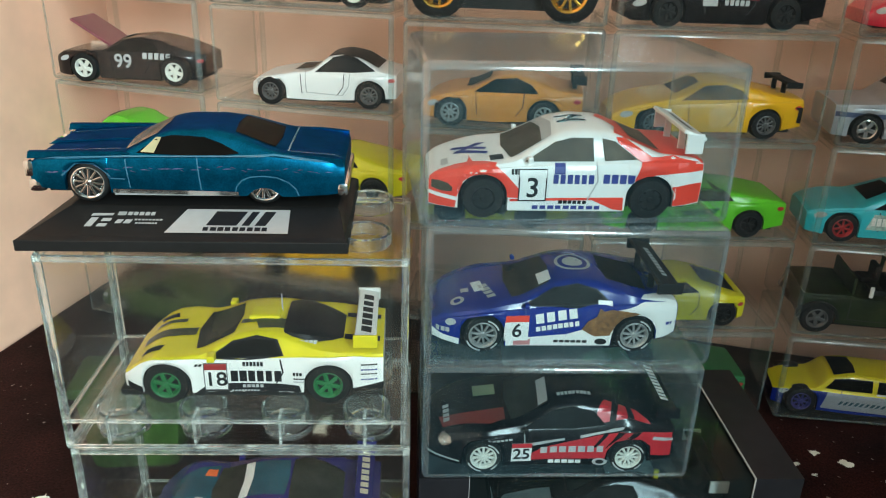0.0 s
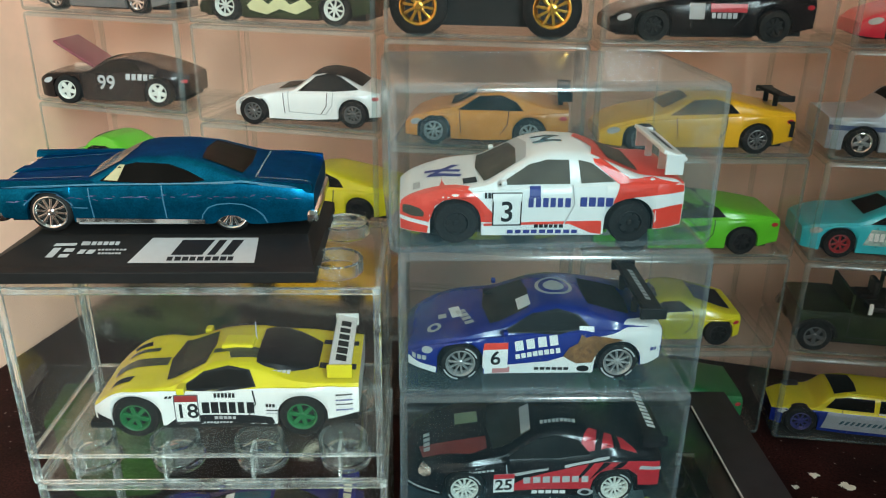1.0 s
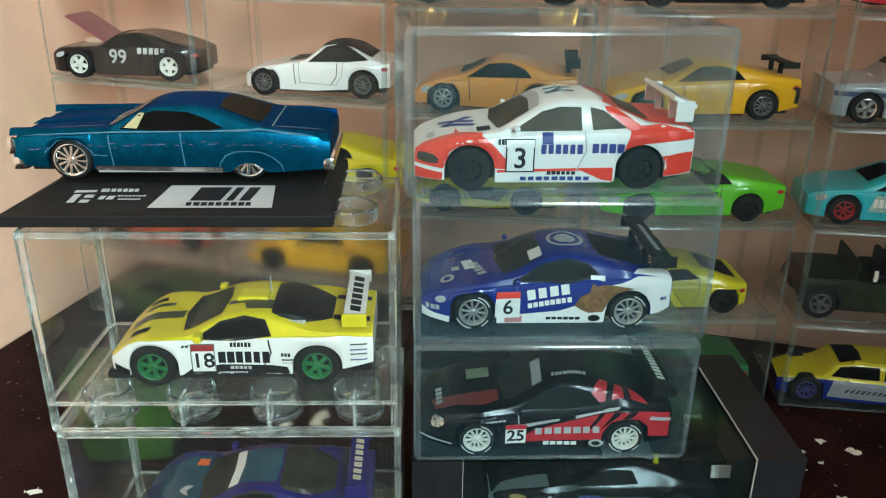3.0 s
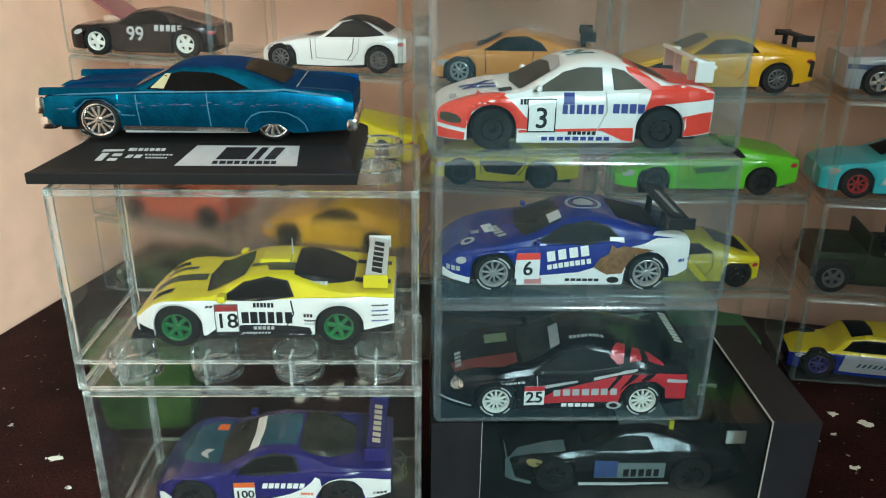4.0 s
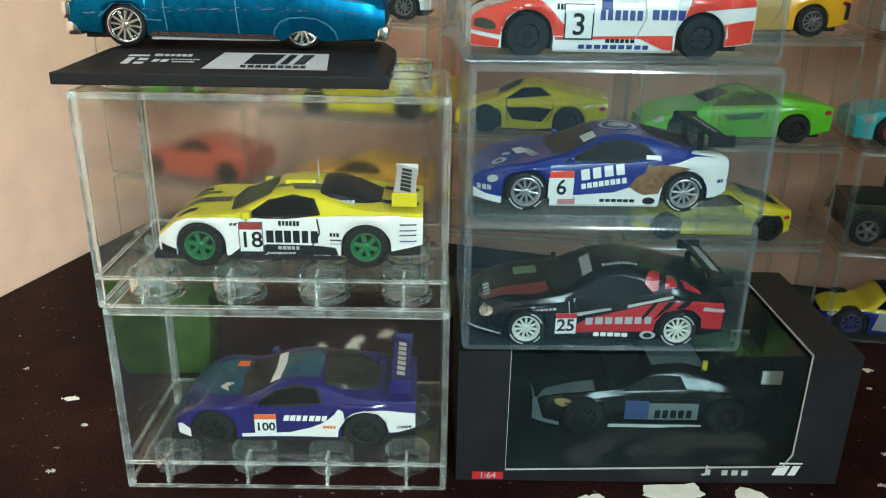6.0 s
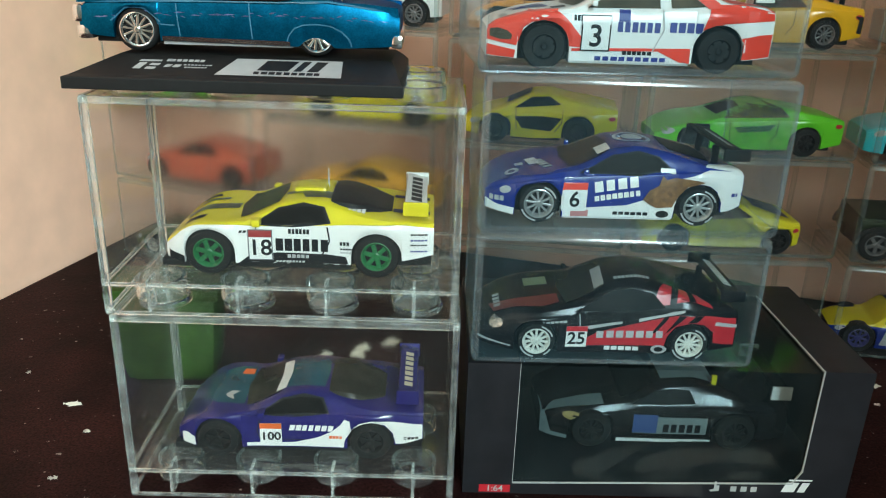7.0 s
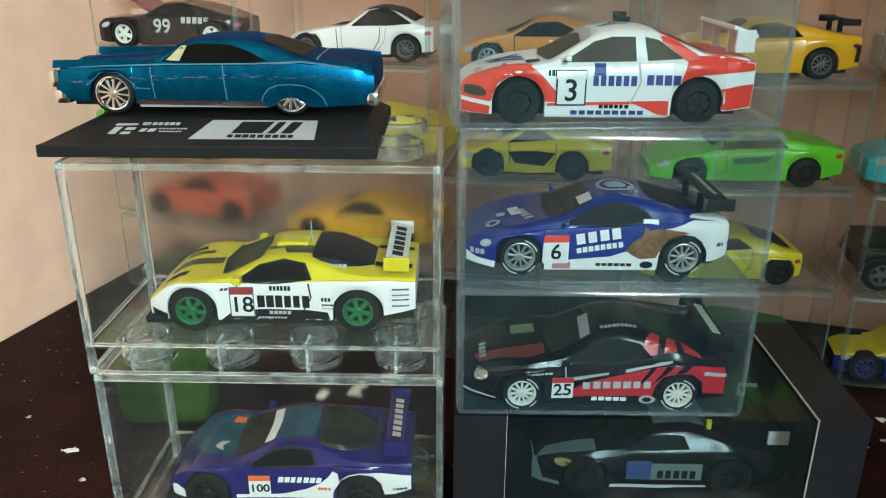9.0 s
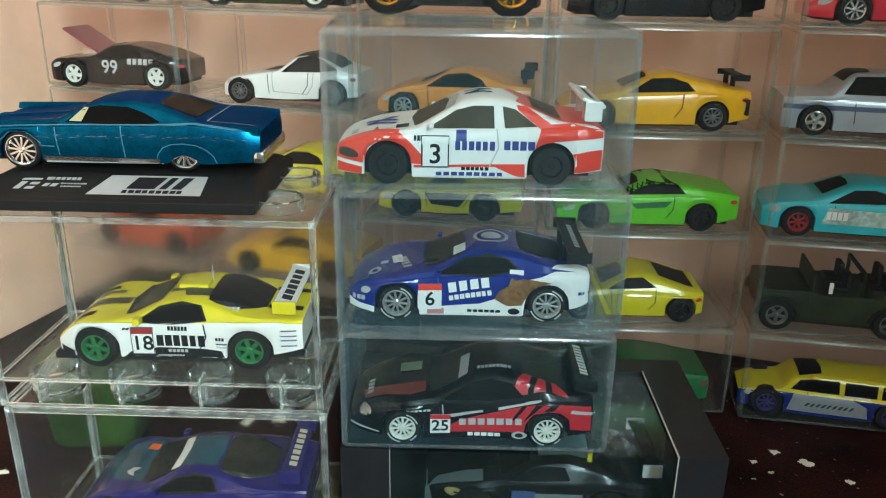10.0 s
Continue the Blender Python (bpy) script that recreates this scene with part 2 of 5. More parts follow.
def flat(*outlines):
    """Flat polygons in the x-y plane."""
    bm = bmesh.new()
    for o in outlines:
        bm.faces.new([bm.verts.new((x, y, 0)) for x, y in o])
    return bm


def bars(count, wide, high, lean=0.0, gap=0.15, seed=1):
    """A row of plain blocks, the size of a printed word, centred."""
    rng = random.Random(seed)
    step = wide / count
    out = []
    for i in range(count):
        x = -wide / 2 + i * step
        w = step * (1 - gap) * rng.uniform(0.82, 1.0)
        out.append([(x - lean * high / 2, -high / 2), (x + w - lean * high / 2, -high / 2), (x + w + lean * high / 2, high / 2), (x + lean * high / 2, high / 2)])
    return flat(*out)


def rect(w, h):
    return flat([(-w / 2, -h / 2), (w / 2, -h / 2), (w / 2, h / 2), (-w / 2, h / 2)])


def disc(rx, ry, inner=0.0, steps=24):
    bm = bmesh.new()
    ring = [(math.cos(2 * math.pi * k / steps), math.sin(2 * math.pi * k / steps)) for k in range(steps)]
    outer = [bm.verts.new((rx * c, ry * s, 0)) for c, s in ring]
    if inner:
        inn = [bm.verts.new((rx * inner * c, ry * inner * s, 0)) for c, s in ring]
        for k in range(steps):
            j = (k + 1) % steps
            bm.faces.new((outer[k], outer[j], inn[j], inn[k]))
    else:
        bm.faces.new(outer)
    return bm


# ---- model cars ----
def line(points, x):
    """A smooth profile through a few points."""
    xs, ys = [p[0] for p in points], [p[1] for p in points]
    return (np.interp(x - 1.0, xs, ys) + 2 * np.interp(x, xs, ys) + np.interp(x + 1.0, xs, ys)) / 4


class Car:
    """A model car, nose towards -x, wheels on z = 0, its own length along x, in millimetres."""

    def __init__(self, name, m, label, s, group="", stations=80):
        self.s = s
        self.root = thing(name, m, label, "toy car", group)
        self.build_body(s, stations)
        self.wheels(s)

    def build_body(self, s, stations):
        x0, x1 = s["ends"]
        xs = list(np.linspace(x0, x1, stations))
        arches = s.get("arches") or [(xw, s["arch"], s["hub"]) for xw in s["axles"]]
        for xw, R, _ in arches:
            xs += [xw + R * math.cos(math.pi * k / 14) for k in range(15)] + [xw - R - 0.02, xw + R + 0.02]
        xs = sorted(x for x in xs if x0 <= x <= x1)
        half = s["width"] / 2
        bm = bmesh.new()
        rows, marks = [], []
        for x in xs:
            zb = float(line(s["sill"], x))
            for xw, R, hub in arches:
                d = R ** 2 - (x - xw) ** 2
                if d > 0:
                    zb = max(zb, hub + math.sqrt(d) * s.get("arch_up", 1.0))
            zs, zt, w = float(line(s["shoulder"], x)), float(line(s["top"], x)), half * float(line(s["plan"], x))
            for xw in s["axles"]:
                w += s.get("flare", 0.5) * math.exp(-((x - xw) / (s["arch"] * 0.9)) ** 2)
            zt = max(zt, zs + 0.35)
            zb = min(zb, zs - 0.9)
            rise = zt - zs
            ye = w * max(0.55, 0.93 - s.get("tumble", 0.022) * rise)
            ze = zt - min(0.16 * rise + 0.12, 1.2)
            sec = [(w - 1.5, zb + 0.05), (w * 0.968, zb), (w * 0.985, zb + 0.22 * (zs - zb)), (w, zb + 0.55 * (zs - zb)),
                   (w * 0.99, zb + 0.85 * (zs - zb)), (w * 0.965, zs)]
            sec += [(w * 0.945 + (ye - w * 0.945) * k, zs + (ze - zs) * k) for k in (0.06, 0.35, 0.65, 0.92)]
            for k in (0.25, 0.5, 0.75):
                a = k * math.pi / 2
                sec.append((ye * math.cos(a * 1.0) ** 0.85, ze + (zt - ze) * math.sin(a)))
            sec.append((0.0, zt))
            row = [bm.verts.new((x, -y, z)) for y, z in sec]
            row += [bm.verts.new((x, y, z)) for y, z in reversed(sec[:-1])]
            rows.append(row)
        n = len(rows[0])
        for a, b in zip(rows, rows[1:]):
            for i in range(n - 1):
                f = bm.faces.new((a[i], a[i + 1], b[i + 1], b[i]))
                f.material_index = 1 if 5 <= i < n - 6 else 0
        bm.faces.new(rows[0])
        bm.faces.new(list(reversed(rows[-1])))
        bmesh.ops.recalc_face_normals(bm, faces=bm.faces)
        from mathutils.bvhtree import BVHTree
        self.tree = BVHTree.FromBMesh(bm)
        colours = s["paint"] if isinstance(s["paint"], (list, tuple)) else [s["paint"], s["paint"]]
        self.body = part("body", bm, list(colours), self.root, smooth=True)
        inner = half - 4.2
        tub = [(x, min(s["hub"] + s["arch"] * 0.9, float(line(s["shoulder"], x)) - 0.9)) for x in np.linspace(x0 + 2.5, x1 - 2.5, 12)]
        low = s["hub"] * 0.35
        part("chassis", prism(bmesh.new(), [(tub[0][0], low)] + tub + [(tub[-1][0], low)], -inner, inner), BLACK, self.root)
        low = float(line(s["sill"], 0))
        a, b = s["axles"]
        R = s["arch"] + 0.2
        part("floor_pan", box(a + R, b - R, -half + 1.3, half - 1.3, low - s.get("skirt", 0.5), low + 1.5, bevel=0.2), s.get("skirt_paint", BLACK), self.root)

    def wheels(self, s):
        r = s["radius"]
        wide = s.get("tyre", 4.2)
        big = s.get("rim_size", 1.0)
        for k, xw in enumerate(s["axles"]):
            for side in (-1, 1):
                rr = r * (s.get("rear", 1.0) if k else 1.0)
                ym = side * (s["width"] / 2 - wide / 2 + s.get("poke", 0.3))
                bm = lathe(bmesh.new(), [(rr * 0.60 * big, -wide / 2), (rr * 0.66 * big, -wide / 2 - 0.1), (rr * 0.93, -wide / 2 + 0.1), (rr, -wide / 2 + 0.6), (rr, wide / 2 - 0.6),
                                         (rr * 0.93, wide / 2 - 0.1), (rr * 0.66 * big, wide / 2 + 0.1), (rr * 0.60 * big, wide / 2)], 32, "y", (xw, ym, rr))
                tyre = part("wheel", bm, TYRE, self.root, smooth=True)
                f = ym + side * (wide / 2 - 0.55)
                rim = lathe(bmesh.new(), [(rr * 0.67 * big, side * 0.62), (rr * 0.62 * big, side * 0.7), (rr * 0.55 * big, side * 0.35), (rr * 0.50 * big, -side * 0.6), (0.01, -side * 0.6)], 32, "y", (xw, f, rr))
                part("rim", rim, s["rim"], tyre, smooth=True)
                bm = bmesh.new()
                count = s.get("spokes", 6)
                for j in range(count):
                    turn = Matrix.Translation((xw, f, rr)) @ Matrix.Rotation(2 * math.pi * (j + 0.25) / count, 4, "Y")
                    t = s.get("spoke", 0.5)
                    add_box(bm, rr * 0.08, rr * 0.60 * big, -0.3, 0.25, -t, t, bevel=0.12, m=turn)
                lathe(bm, [(rr * 0.16, 0.3 * side), (rr * 0.1, 0.45 * side), (0.01, 0.45 * side)], 12, "y", (xw, f, rr))
                part("spokes", bm, s.get("spoke_paint", s["rim"]), tyre)
                back = lathe(bmesh.new(), [(rr * 0.49 * big, -side * 0.5), (0.01, -side * 0.5)], 24, "y", (xw, f, rr))
                part("brake", back, BLACK, tyre)
                if s.get("tyre_print"):
                    bm = bmesh.new()
                    for a0, a1 in ((20, 75), (200, 262), (300, 330)):
                        ring = [(math.cos(radians(a0 + (a1 - a0) * q / 8)), math.sin(radians(a0 + (a1 - a0) * q / 8))) for q in range(9)]
                        rows = [[bm.verts.new((xw + c * rr * k, ym + side * (wide / 2 + 0.16), rr + d * rr * k)) for c, d in ring] for k in (0.83, 0.91)]
                        for q in range(0, 8):
                            bm.faces.new((rows[0][q], rows[0][q + 1], rows[1][q + 1], rows[1][q]))
                    part("sidewall_print", bm, GREY, tyre, "pale worn print on the tyre wall")

    def lay(self, bm, view, place, turn=0.0, off=0.12, side=-1, shear=0.0):
        """Lay a flat figure in its own x-y plane onto the body: from the side (x, z) or from above (x, y)."""
        c, d = math.cos(radians(turn)), math.sin(radians(turn))
        for v in bm.verts:
            x, y = v.co.x + shear * v.co.y, v.co.y
            v.co = (place[0] + c * x - d * y, place[1] + d * x + c * y, 0)
        bmesh.ops.triangulate(bm, faces=bm.faces[:])
        for v in bm.verts:
            v.co.x = min(max(v.co.x, self.s["ends"][0] + 0.2), self.s["ends"][1] - 0.2)
        lo = [min(v.co[i] for v in bm.verts) for i in (0, 1)]
        hi = [max(v.co[i] for v in bm.verts) for i in (0, 1)]
        for i in (0, 1):
            step = 0.8 if i == 0 else 0.6
            k = math.floor(lo[i] / step) * step + step
            while k < hi[i]:
                no = (1, 0, 0) if i == 0 else (0, 1, 0)
                bmesh.ops.bisect_plane(bm, geom=bm.verts[:] + bm.edges[:] + bm.faces[:], plane_co=tuple(k * q for q in no), plane_no=no)
                k += step
        for v in bm.verts:
            if view == "side":
                start, way = Vector((v.co.x, side * 60, v.co.y)), Vector((0, -side, 0))
            else:
                start, way = Vector((v.co.x, v.co.y, 80)), Vector((0, 0, -1))
            hit, normal, _, _ = self.tree.ray_cast(start, way)
            if hit is None or (view == "side" and hit.y * side < 0):
                hit, normal, _, _ = self.tree.find_nearest(start + way * (60 - self.s["width"] / 2 if view == "side" else 65))
            if normal.dot(way) > 0:
                normal = -normal
            v.co = hit + normal * off
        return bm

    def side(self, name, bm, place, material, turn=0.0, off=0.12, label="", shear=0.0, both=False, parent=None):
        if both:
            twin = bm.copy()
            part(name, self.lay(twin, "side", place, turn, off, 1, shear), material, parent or self.body, label)
        return part(name, self.lay(bm, "side", place, turn, off, -1, shear), material, parent or self.body, label)

    def over(self, name, bm, place, material, turn=0.0, off=0.12, label=""):
        return part(name, self.lay(bm, "top", place, turn, off), material, self.body, label)

    def add(self, name, bm, material, label="", smooth=False, parent=None):
        return part(name, bm, material, parent or self.root, label, smooth)

    def mirrors(self, x, z, material, size=1.0):
        for side in (-1, 1):
            y = side * (self.s["width"] / 2 + 0.4)
            self.add("door_mirror", box(x - 0.7 * size, x + 0.8 * size, y - 1.1 * size, y + 1.1 * size, z - 0.7 * size, z + 0.7 * size, bevel=0.35), material)

    def wing(self, x, z, span, chord, tilt, material, plate=None, legs=3.0, leg_x=0.0, plate_high=3.0, far=None, drop=0.7, plate_long=None):
        """A rear wing across the car on two struts, with end plates."""
        wing = self.add("rear_wing", box(-chord / 2, chord / 2, -span / 2, span / 2, -0.5, 0.5, bevel=0.42, m=Matrix.Translation((x, 0, z)) @ Matrix.Rotation(radians(tilt), 4, "Y")), material)
        for side in (-1, 1):
            y = side * span / 2
            reach = (plate_long or chord + 0.6) / 2
            self.add("end_plate", box(x - reach, x + reach, y - 0.35, y + 0.35, z - plate_high * drop, z + plate_high * (1 - drop), bevel=0.2), (plate if side < 0 else far or plate) or material, parent=wing)
            if legs:
                y = side * span * 0.22
                self.add("strut", box(x - 1.0 + leg_x, x + 0.6 + leg_x, y - 0.35, y + 0.35, z - legs, z, bevel=0.15), material, parent=wing)
        return wing

# ---- the room: walls, ceiling, floor, window and table ----


def slab(name, x0, x1, y0, y1, z0, z1, material, label, category=""):
    ob = link_mesh(name, box(x0, x1, y0, y1, z0, z1), material)
    ob.matrix_world = ROOM
    return tagged(ob, label, category or name.split("_")[0], kind="structure")


slab("wall_back", -60, 1360, 0, 60, -750, 1700, PEACH, "peach painted wall behind the stacked boxes")
slab("wall_left", -60, 0, -1600, 0, -750, 1700, PEACH, "peach painted side wall beside the table")
slab("wall_right", 1300, 1360, -600, 0, -750, 1700, BOUNCE, "grey painted wall closing the alcove")
# added out of view: cuts off window light so the right side darkens
slab("wall_partition", 622, 1700, -660, -600, -750, 1700, BOUNCE, "unseen grey wall added to keep window light off the right side")
slab("wall_side", 1700, 1760, -1600, -600, -750, 1700, BOUNCE, "grey painted wall of the front room")
slab("ceiling", -60, 1760, -1660, 60, 1700, 1760, paint("ceiling_white", (0.4, 0.42, 0.4), 0.8, coat=0, vary=0.04, scale=20), "plain off-white painted ceiling")
slab("floor", -60, 1760, -1660, 60, -810, -750, paint("floor_cement", (0.22, 0.2, 0.18), 0.6, coat=0, scale=15), "dull grey cement floor under the table")
bm = bmesh.new()
add_box(bm, -60, 930, -1660, -1600, -750, 1700)
add_box(bm, 1670, 1760, -1660, -1600, -750, 1700)
add_box(bm, 930, 1670, -1660, -1600, -750, 380)
add_box(bm, 930, 1670, -1660, -1600, 1420, 1700)
ob = link_mesh("wall_front", bm, BOUNCE)
ob.matrix_world = ROOM
tagged(ob, "grey painted wall with the window opening", "wall", kind="structure")
FRAME = paint("window_frame_paint", (0.7, 0.7, 0.68), 0.4, vary=0.05, scale=30)
win = tagged(new("window_1"), "white framed window letting in daylight", "window", kind="structure")
win.matrix_world = ROOM
for x0, x1, z0, z1 in ((930, 1670, 380, 420), (930, 1670, 1380, 1420), (930, 965, 420, 1380), (1635, 1670, 420, 1380)):
    part("window_frame", box(x0 + 1, x1 - 1, -1655, -1605, z0 + 1, z1 - 1, bevel=4), FRAME, win)

ob = link_mesh("table", box(2, 1290, -590, -2, -26, 0, bevel=1.5), TABLE)
ob.matrix_world = ROOM
tagged(ob, "dark brown painted table top with chipped paint", "table")
for x, y in ((60, -60), (1240, -60), (60, -540), (1240, -540)):
    part("leg", box(x - 25, x + 25, y - 25, y + 25, -750, -26, bevel=2), TABLE, ob)


def chip(outline, name="paint_chip", label="bare pale patch where the table paint has flaked off"):
    """A flake scar on the table, with a ragged rim."""
    rng = random.Random(len(outline) + int(outline[0][0]))
    rim = []
    for (xa, ya), (xb, yb) in zip(outline, outline[1:] + outline[:1]):
        for k in range(4):
            t = k / 4
            rim.append((xa + (xb - xa) * t + rng.uniform(-0.5, 0.5), ya + (yb - ya) * t + rng.uniform(-0.5, 0.5)))
    bm = bmesh.new()
    low = [bm.verts.new((x, y, 0.02)) for x, y in rim]
    cx, cy = sum(p[0] for p in rim) / len(rim), sum(p[1] for p in rim) / len(rim)
    high = [bm.verts.new((cx + (x - cx) * 0.97, cy + (y - cy) * 0.97, 0.12)) for x, y in rim]
    bm.faces.new(high)
    for i in range(len(rim)):
        j = (i + 1) % len(rim)
        bm.faces.new((low[i], low[j], high[j], high[i]))
    return tagged(link_mesh(name, bm, CHIP), label, "paint chip", kind="stuff")


CHIP = paint("bare_filler", (0.78, 0.79, 0.70), 0.7, coat=0.0, vary=0.15, scale=200, bump=0.3)
chip([(20.5, 167.5), (22, 170.3), (27, 171), (30, 167), (38, 160), (46, 154), (43, 153.5), (34, 157.5), (26, 162), (21.5, 164.5)])
chip([(38.5, 171), (40, 175), (54, 176), (55, 171), (50, 168.5), (44, 168)])
chip([(37, 166), (41, 169), (45, 165.5), (53, 167), (57, 163.5), (66, 161.5), (79, 163), (80.5, 159), (77, 155.3), (64, 156), (55, 155.3), (49, 158), (43, 161)])
chip([(62.5, 171), (65, 175), (70, 173), (74.5, 166), (70, 166.4), (64, 168)])
chip([(-58.5, 247), (-56, 252), (-53.6, 250.5), (-54.4, 246)])
chip([(-47, 249), (-45.6, 256), (-42, 259), (-40.6, 255), (-43, 251.5), (-42, 248)])
chip([(-36.5, 258), (-34, 263.5), (-30, 262.5), (-32.2, 258.4)])
rng = random.Random(5)
for x, y, r in ((124, 208, 2.0), (122, 232, 1.5), (119, 222, 0.8), (131, 238, 2.4), (140, 232, 3.2), (150, 222, 2.6), (126, 226, 1.0), (-128, 214, 2.8), (-118, 200, 1.2), (-62, 158, 1.2), (-30, 157, 1.4),
                (-8, 160, 2.4), (-2, 156, 1.8), (2, 150, 1.0), (-80, 152, 1.4), (-118, 178, 1.6), (-112, 246, 1.2), (-150, 232, 1.2), (112, 190, 1.2), (104, 176, 1.0), (118, 168, 1.3), (135, 186, 1.0), (-45, 148, 1.5), (93, 150, 1.6)):
    n = rng.randint(6, 9)
    chip([(x + r * rng.uniform(0.4, 1.1) * math.cos(2 * math.pi * k / n), y + r * 0.7 * rng.uniform(0.4, 1.1) * math.sin(2 * math.pi * k / n)) for k in range(n)], "paint_fleck", "small pale fleck of chipped paint on the table")


# ---- clear boxes ----
def clear_box(name, m, w, d, h, sheet, edge, far, label, thick=0.5, bead=1.6, group="", category="display box", flank=None, lid=None):
    """A blow-moulded clear plastic box: six panels joined by rounded edges and corners."""
    root = thing(name, m, label, category, group)
    t, g = thick, bead
    part("front_panel", box(g, w - g, 0, t, g, h - g), sheet, root)
    part("back_panel", box(g, w - g, d - t, d, g, h - g), sheet, root)
    part("side_panel", box(0, t, g, d - g, g, h - g), flank or sheet, root)
    part("side_panel", box(w - t, w, g, d - g, g, h - g), flank or sheet, root)
    part("top_panel", box(g, w - g, g, d - g, h - t, h), lid or sheet, root)
    part("base_panel", box(g, w - g, g, d - g, 0, t), lid or sheet, root)
    for front in (True, False):
        bm = bmesh.new()
        made = bmesh.ops.create_cube(bm, size=1.0)["verts"]
        bmesh.ops.scale(bm, vec=(w, d, h), verts=made)
        bmesh.ops.translate(bm, vec=(w / 2, d / 2, h / 2), verts=made)
        bmesh.ops.bevel(bm, geom=bm.edges[:], offset=g, segments=4, affect="EDGES", profile=0.5)
        bm.normal_update()
        bm.faces.ensure_lookup_table()
        flats = [f for f in bm.faces if max(abs(c) for c in f.normal) > 0.999 and f.calc_area() > 4 * g * g]
        other = [f for f in bm.faces if f not in flats and (f.calc_center_median().y < d * 0.35) != front]
        bmesh.ops.delete(bm, geom=flats + other, context="FACES")
        bmesh.ops.solidify(bm, geom=bm.faces[:], thickness=t * 0.8)
        part("edge_bead", bm, edge if front else far, root, "rounded plastic edge with a painted pale sheen" if front else "", smooth=True)
    return root


PETS = "clear plastic box holding a racing car"
clear_box("plastic_box", at(-9.5, 175, 39.2, 0.5), 69.2, 44, 33.8, PET, PET_EDGE, PET_FAR, "clear thin plastic box stacked on the black carton", group=PETS, bead=1.7, flank=PET_SIDE, lid=PET_TOP)
clear_box("plastic_box", at(-9.6, 174.5, 73.2, 0.8), 69.6, 44, 36.0, PET, PET_EDGE, PET_FAR, "clear thin plastic box in the middle of a stack", group=PETS, bead=1.7, flank=PET_SIDE, lid=PET_TOP)
clear_box("plastic_box", at(-11.2, 173, 109.4, 4.5), 71.0, 44, 36.2, PET, PET_EDGE, PET_FAR, "clear thin plastic box on top of a stack, turned slightly", group=PETS, bead=1.7, flank=PET_SIDE, lid=PET_TOP)


def acrylic_case(m, label, tall=False):
    """A thick clear acrylic show case: hood, tray with round cups below, studs above."""
    root = thing("acrylic_case", m, label, "display case", "stacked acrylic cases")
    w, d, h, t = 82.4, 42.0, 51.0, 1.6
    part("front_panel", box(t, w - t, 0, t, 7.9, h - t), ACRYLIC, root)
    part("back_panel", box(t, w - t, d - t, d, 7.9, h - t), RUBBED, root, "dull rubbed back pane").visible_shadow = False
    part("side_panel", box(0, t, 0.2, d - 0.2, 7.9, h - t), ACRYLIC, root)
    part("side_panel", box(w - t, w, 0.2, d - 0.2, 7.9, h - t), ACRYLIC, root)
    part("top_panel", box(0.3, w - 0.3, 0.3, d - 0.3, h - t, h), ACRYLIC, root)
    bm = bmesh.new()
    for x in (0.0, w - 1.7):
        add_box(bm, x, x + 1.7, 0.0, 1.7, 0.2, h - 0.2, bevel=0.45)
        add_box(bm, x, x + 1.7, d - 3.4, d, 0.2, h - 0.2, bevel=0.6)
    for y in (0.0, d - 0.9):
        add_box(bm, 0.3, w - 0.3, y - 0.1, y + 0.8, h - 1.7, h - 0.1, bevel=0.25)
        add_box(bm, 0.3, w - 0.3, y - 0.1, y + 0.7, 7.2, 8.0, bevel=0.2)
        add_box(bm, 0.3, w - 0.3, y - 0.1, y + 0.7, 0.0, 0.8, bevel=0.2)
    for x in (0.0, w - 0.9):
        add_box(bm, x - 0.1, x + 1.0, 1, d - 1, h - 1.7, h - 0.1, bevel=0.25)
        add_box(bm, x - 0.1, x + 0.8, 1, d - 1, 7.2, 8.0, bevel=0.2)
        add_box(bm, x - 0.1, x + 0.8, 1, d - 1, 0.0, 0.8, bevel=0.2)
    part("edge_bead", bm, ACRYLIC_EDGE, root, "acrylic edge with a painted pale sheen").visible_shadow = False
    part("base_tray", box(1.7, w - 1.7, 0.9, d - 1.0, 6.3, 7.6, bevel=0.2), TRAY, root)
    for i in range(4):
        for j in range(2):
            c = (10.5 + i * 20.5, 9.5 + j * 23.0)
            bm = lathe(bmesh.new(), [(6.0, 6.2), (6.0, 1.6), (5.2, 0.9), (5.0, 1.7), (5.0, 6.2)], 28, "z", (*c, 0))
            up = 3.2 if i == 3 and tall else 1.5
            part("cup", bm, CUP, root, smooth=True).visible_shadow = False
            bm = lathe(bmesh.new(), [(6.2, h), (6.2, h + up - 0.3), (5.8, h + up), (5.3, h + up - 0.4), (5.2, h)], 28, "z", (*c, 0))
            part("stud", bm, CUP, root, smooth=True).visible_shadow = False
        part("web", box(10.1 + i * 20.5, 10.9 + i * 20.5, 0.2, 5.0, 0.8, 8.6, bevel=0.15), ACRYLIC_EDGE, root).visible_shadow = False
    return root


# cup haze paints a faint window reflection
CUP = rubbed("acrylic_cup", 0.04, 1.4, (0.97, 0.99, 0.98), 0.035)
acrylic_case(at(-95, 172, 0), "clear thick acrylic show case standing on the table")
acrylic_case(at(-95.7, 172, 51.3), "clear thick acrylic show case stacked on another", True)

# ---- an added green block for an unidentified green blur behind the lower case ----
tub = thing("added_green_block", at(-103, 236, 0, 4), "dark green block added behind the show case for an unidentified green blur", "tub")
LEAF = paint("leaf_green_plastic", (0.018, 0.045, 0.005), 0.6, coat=0.0, spec=0.2, vary=0.45, scale=120)
bm = box(-17, 17, -10, 10, 0.0, 31, bevel=5.0)
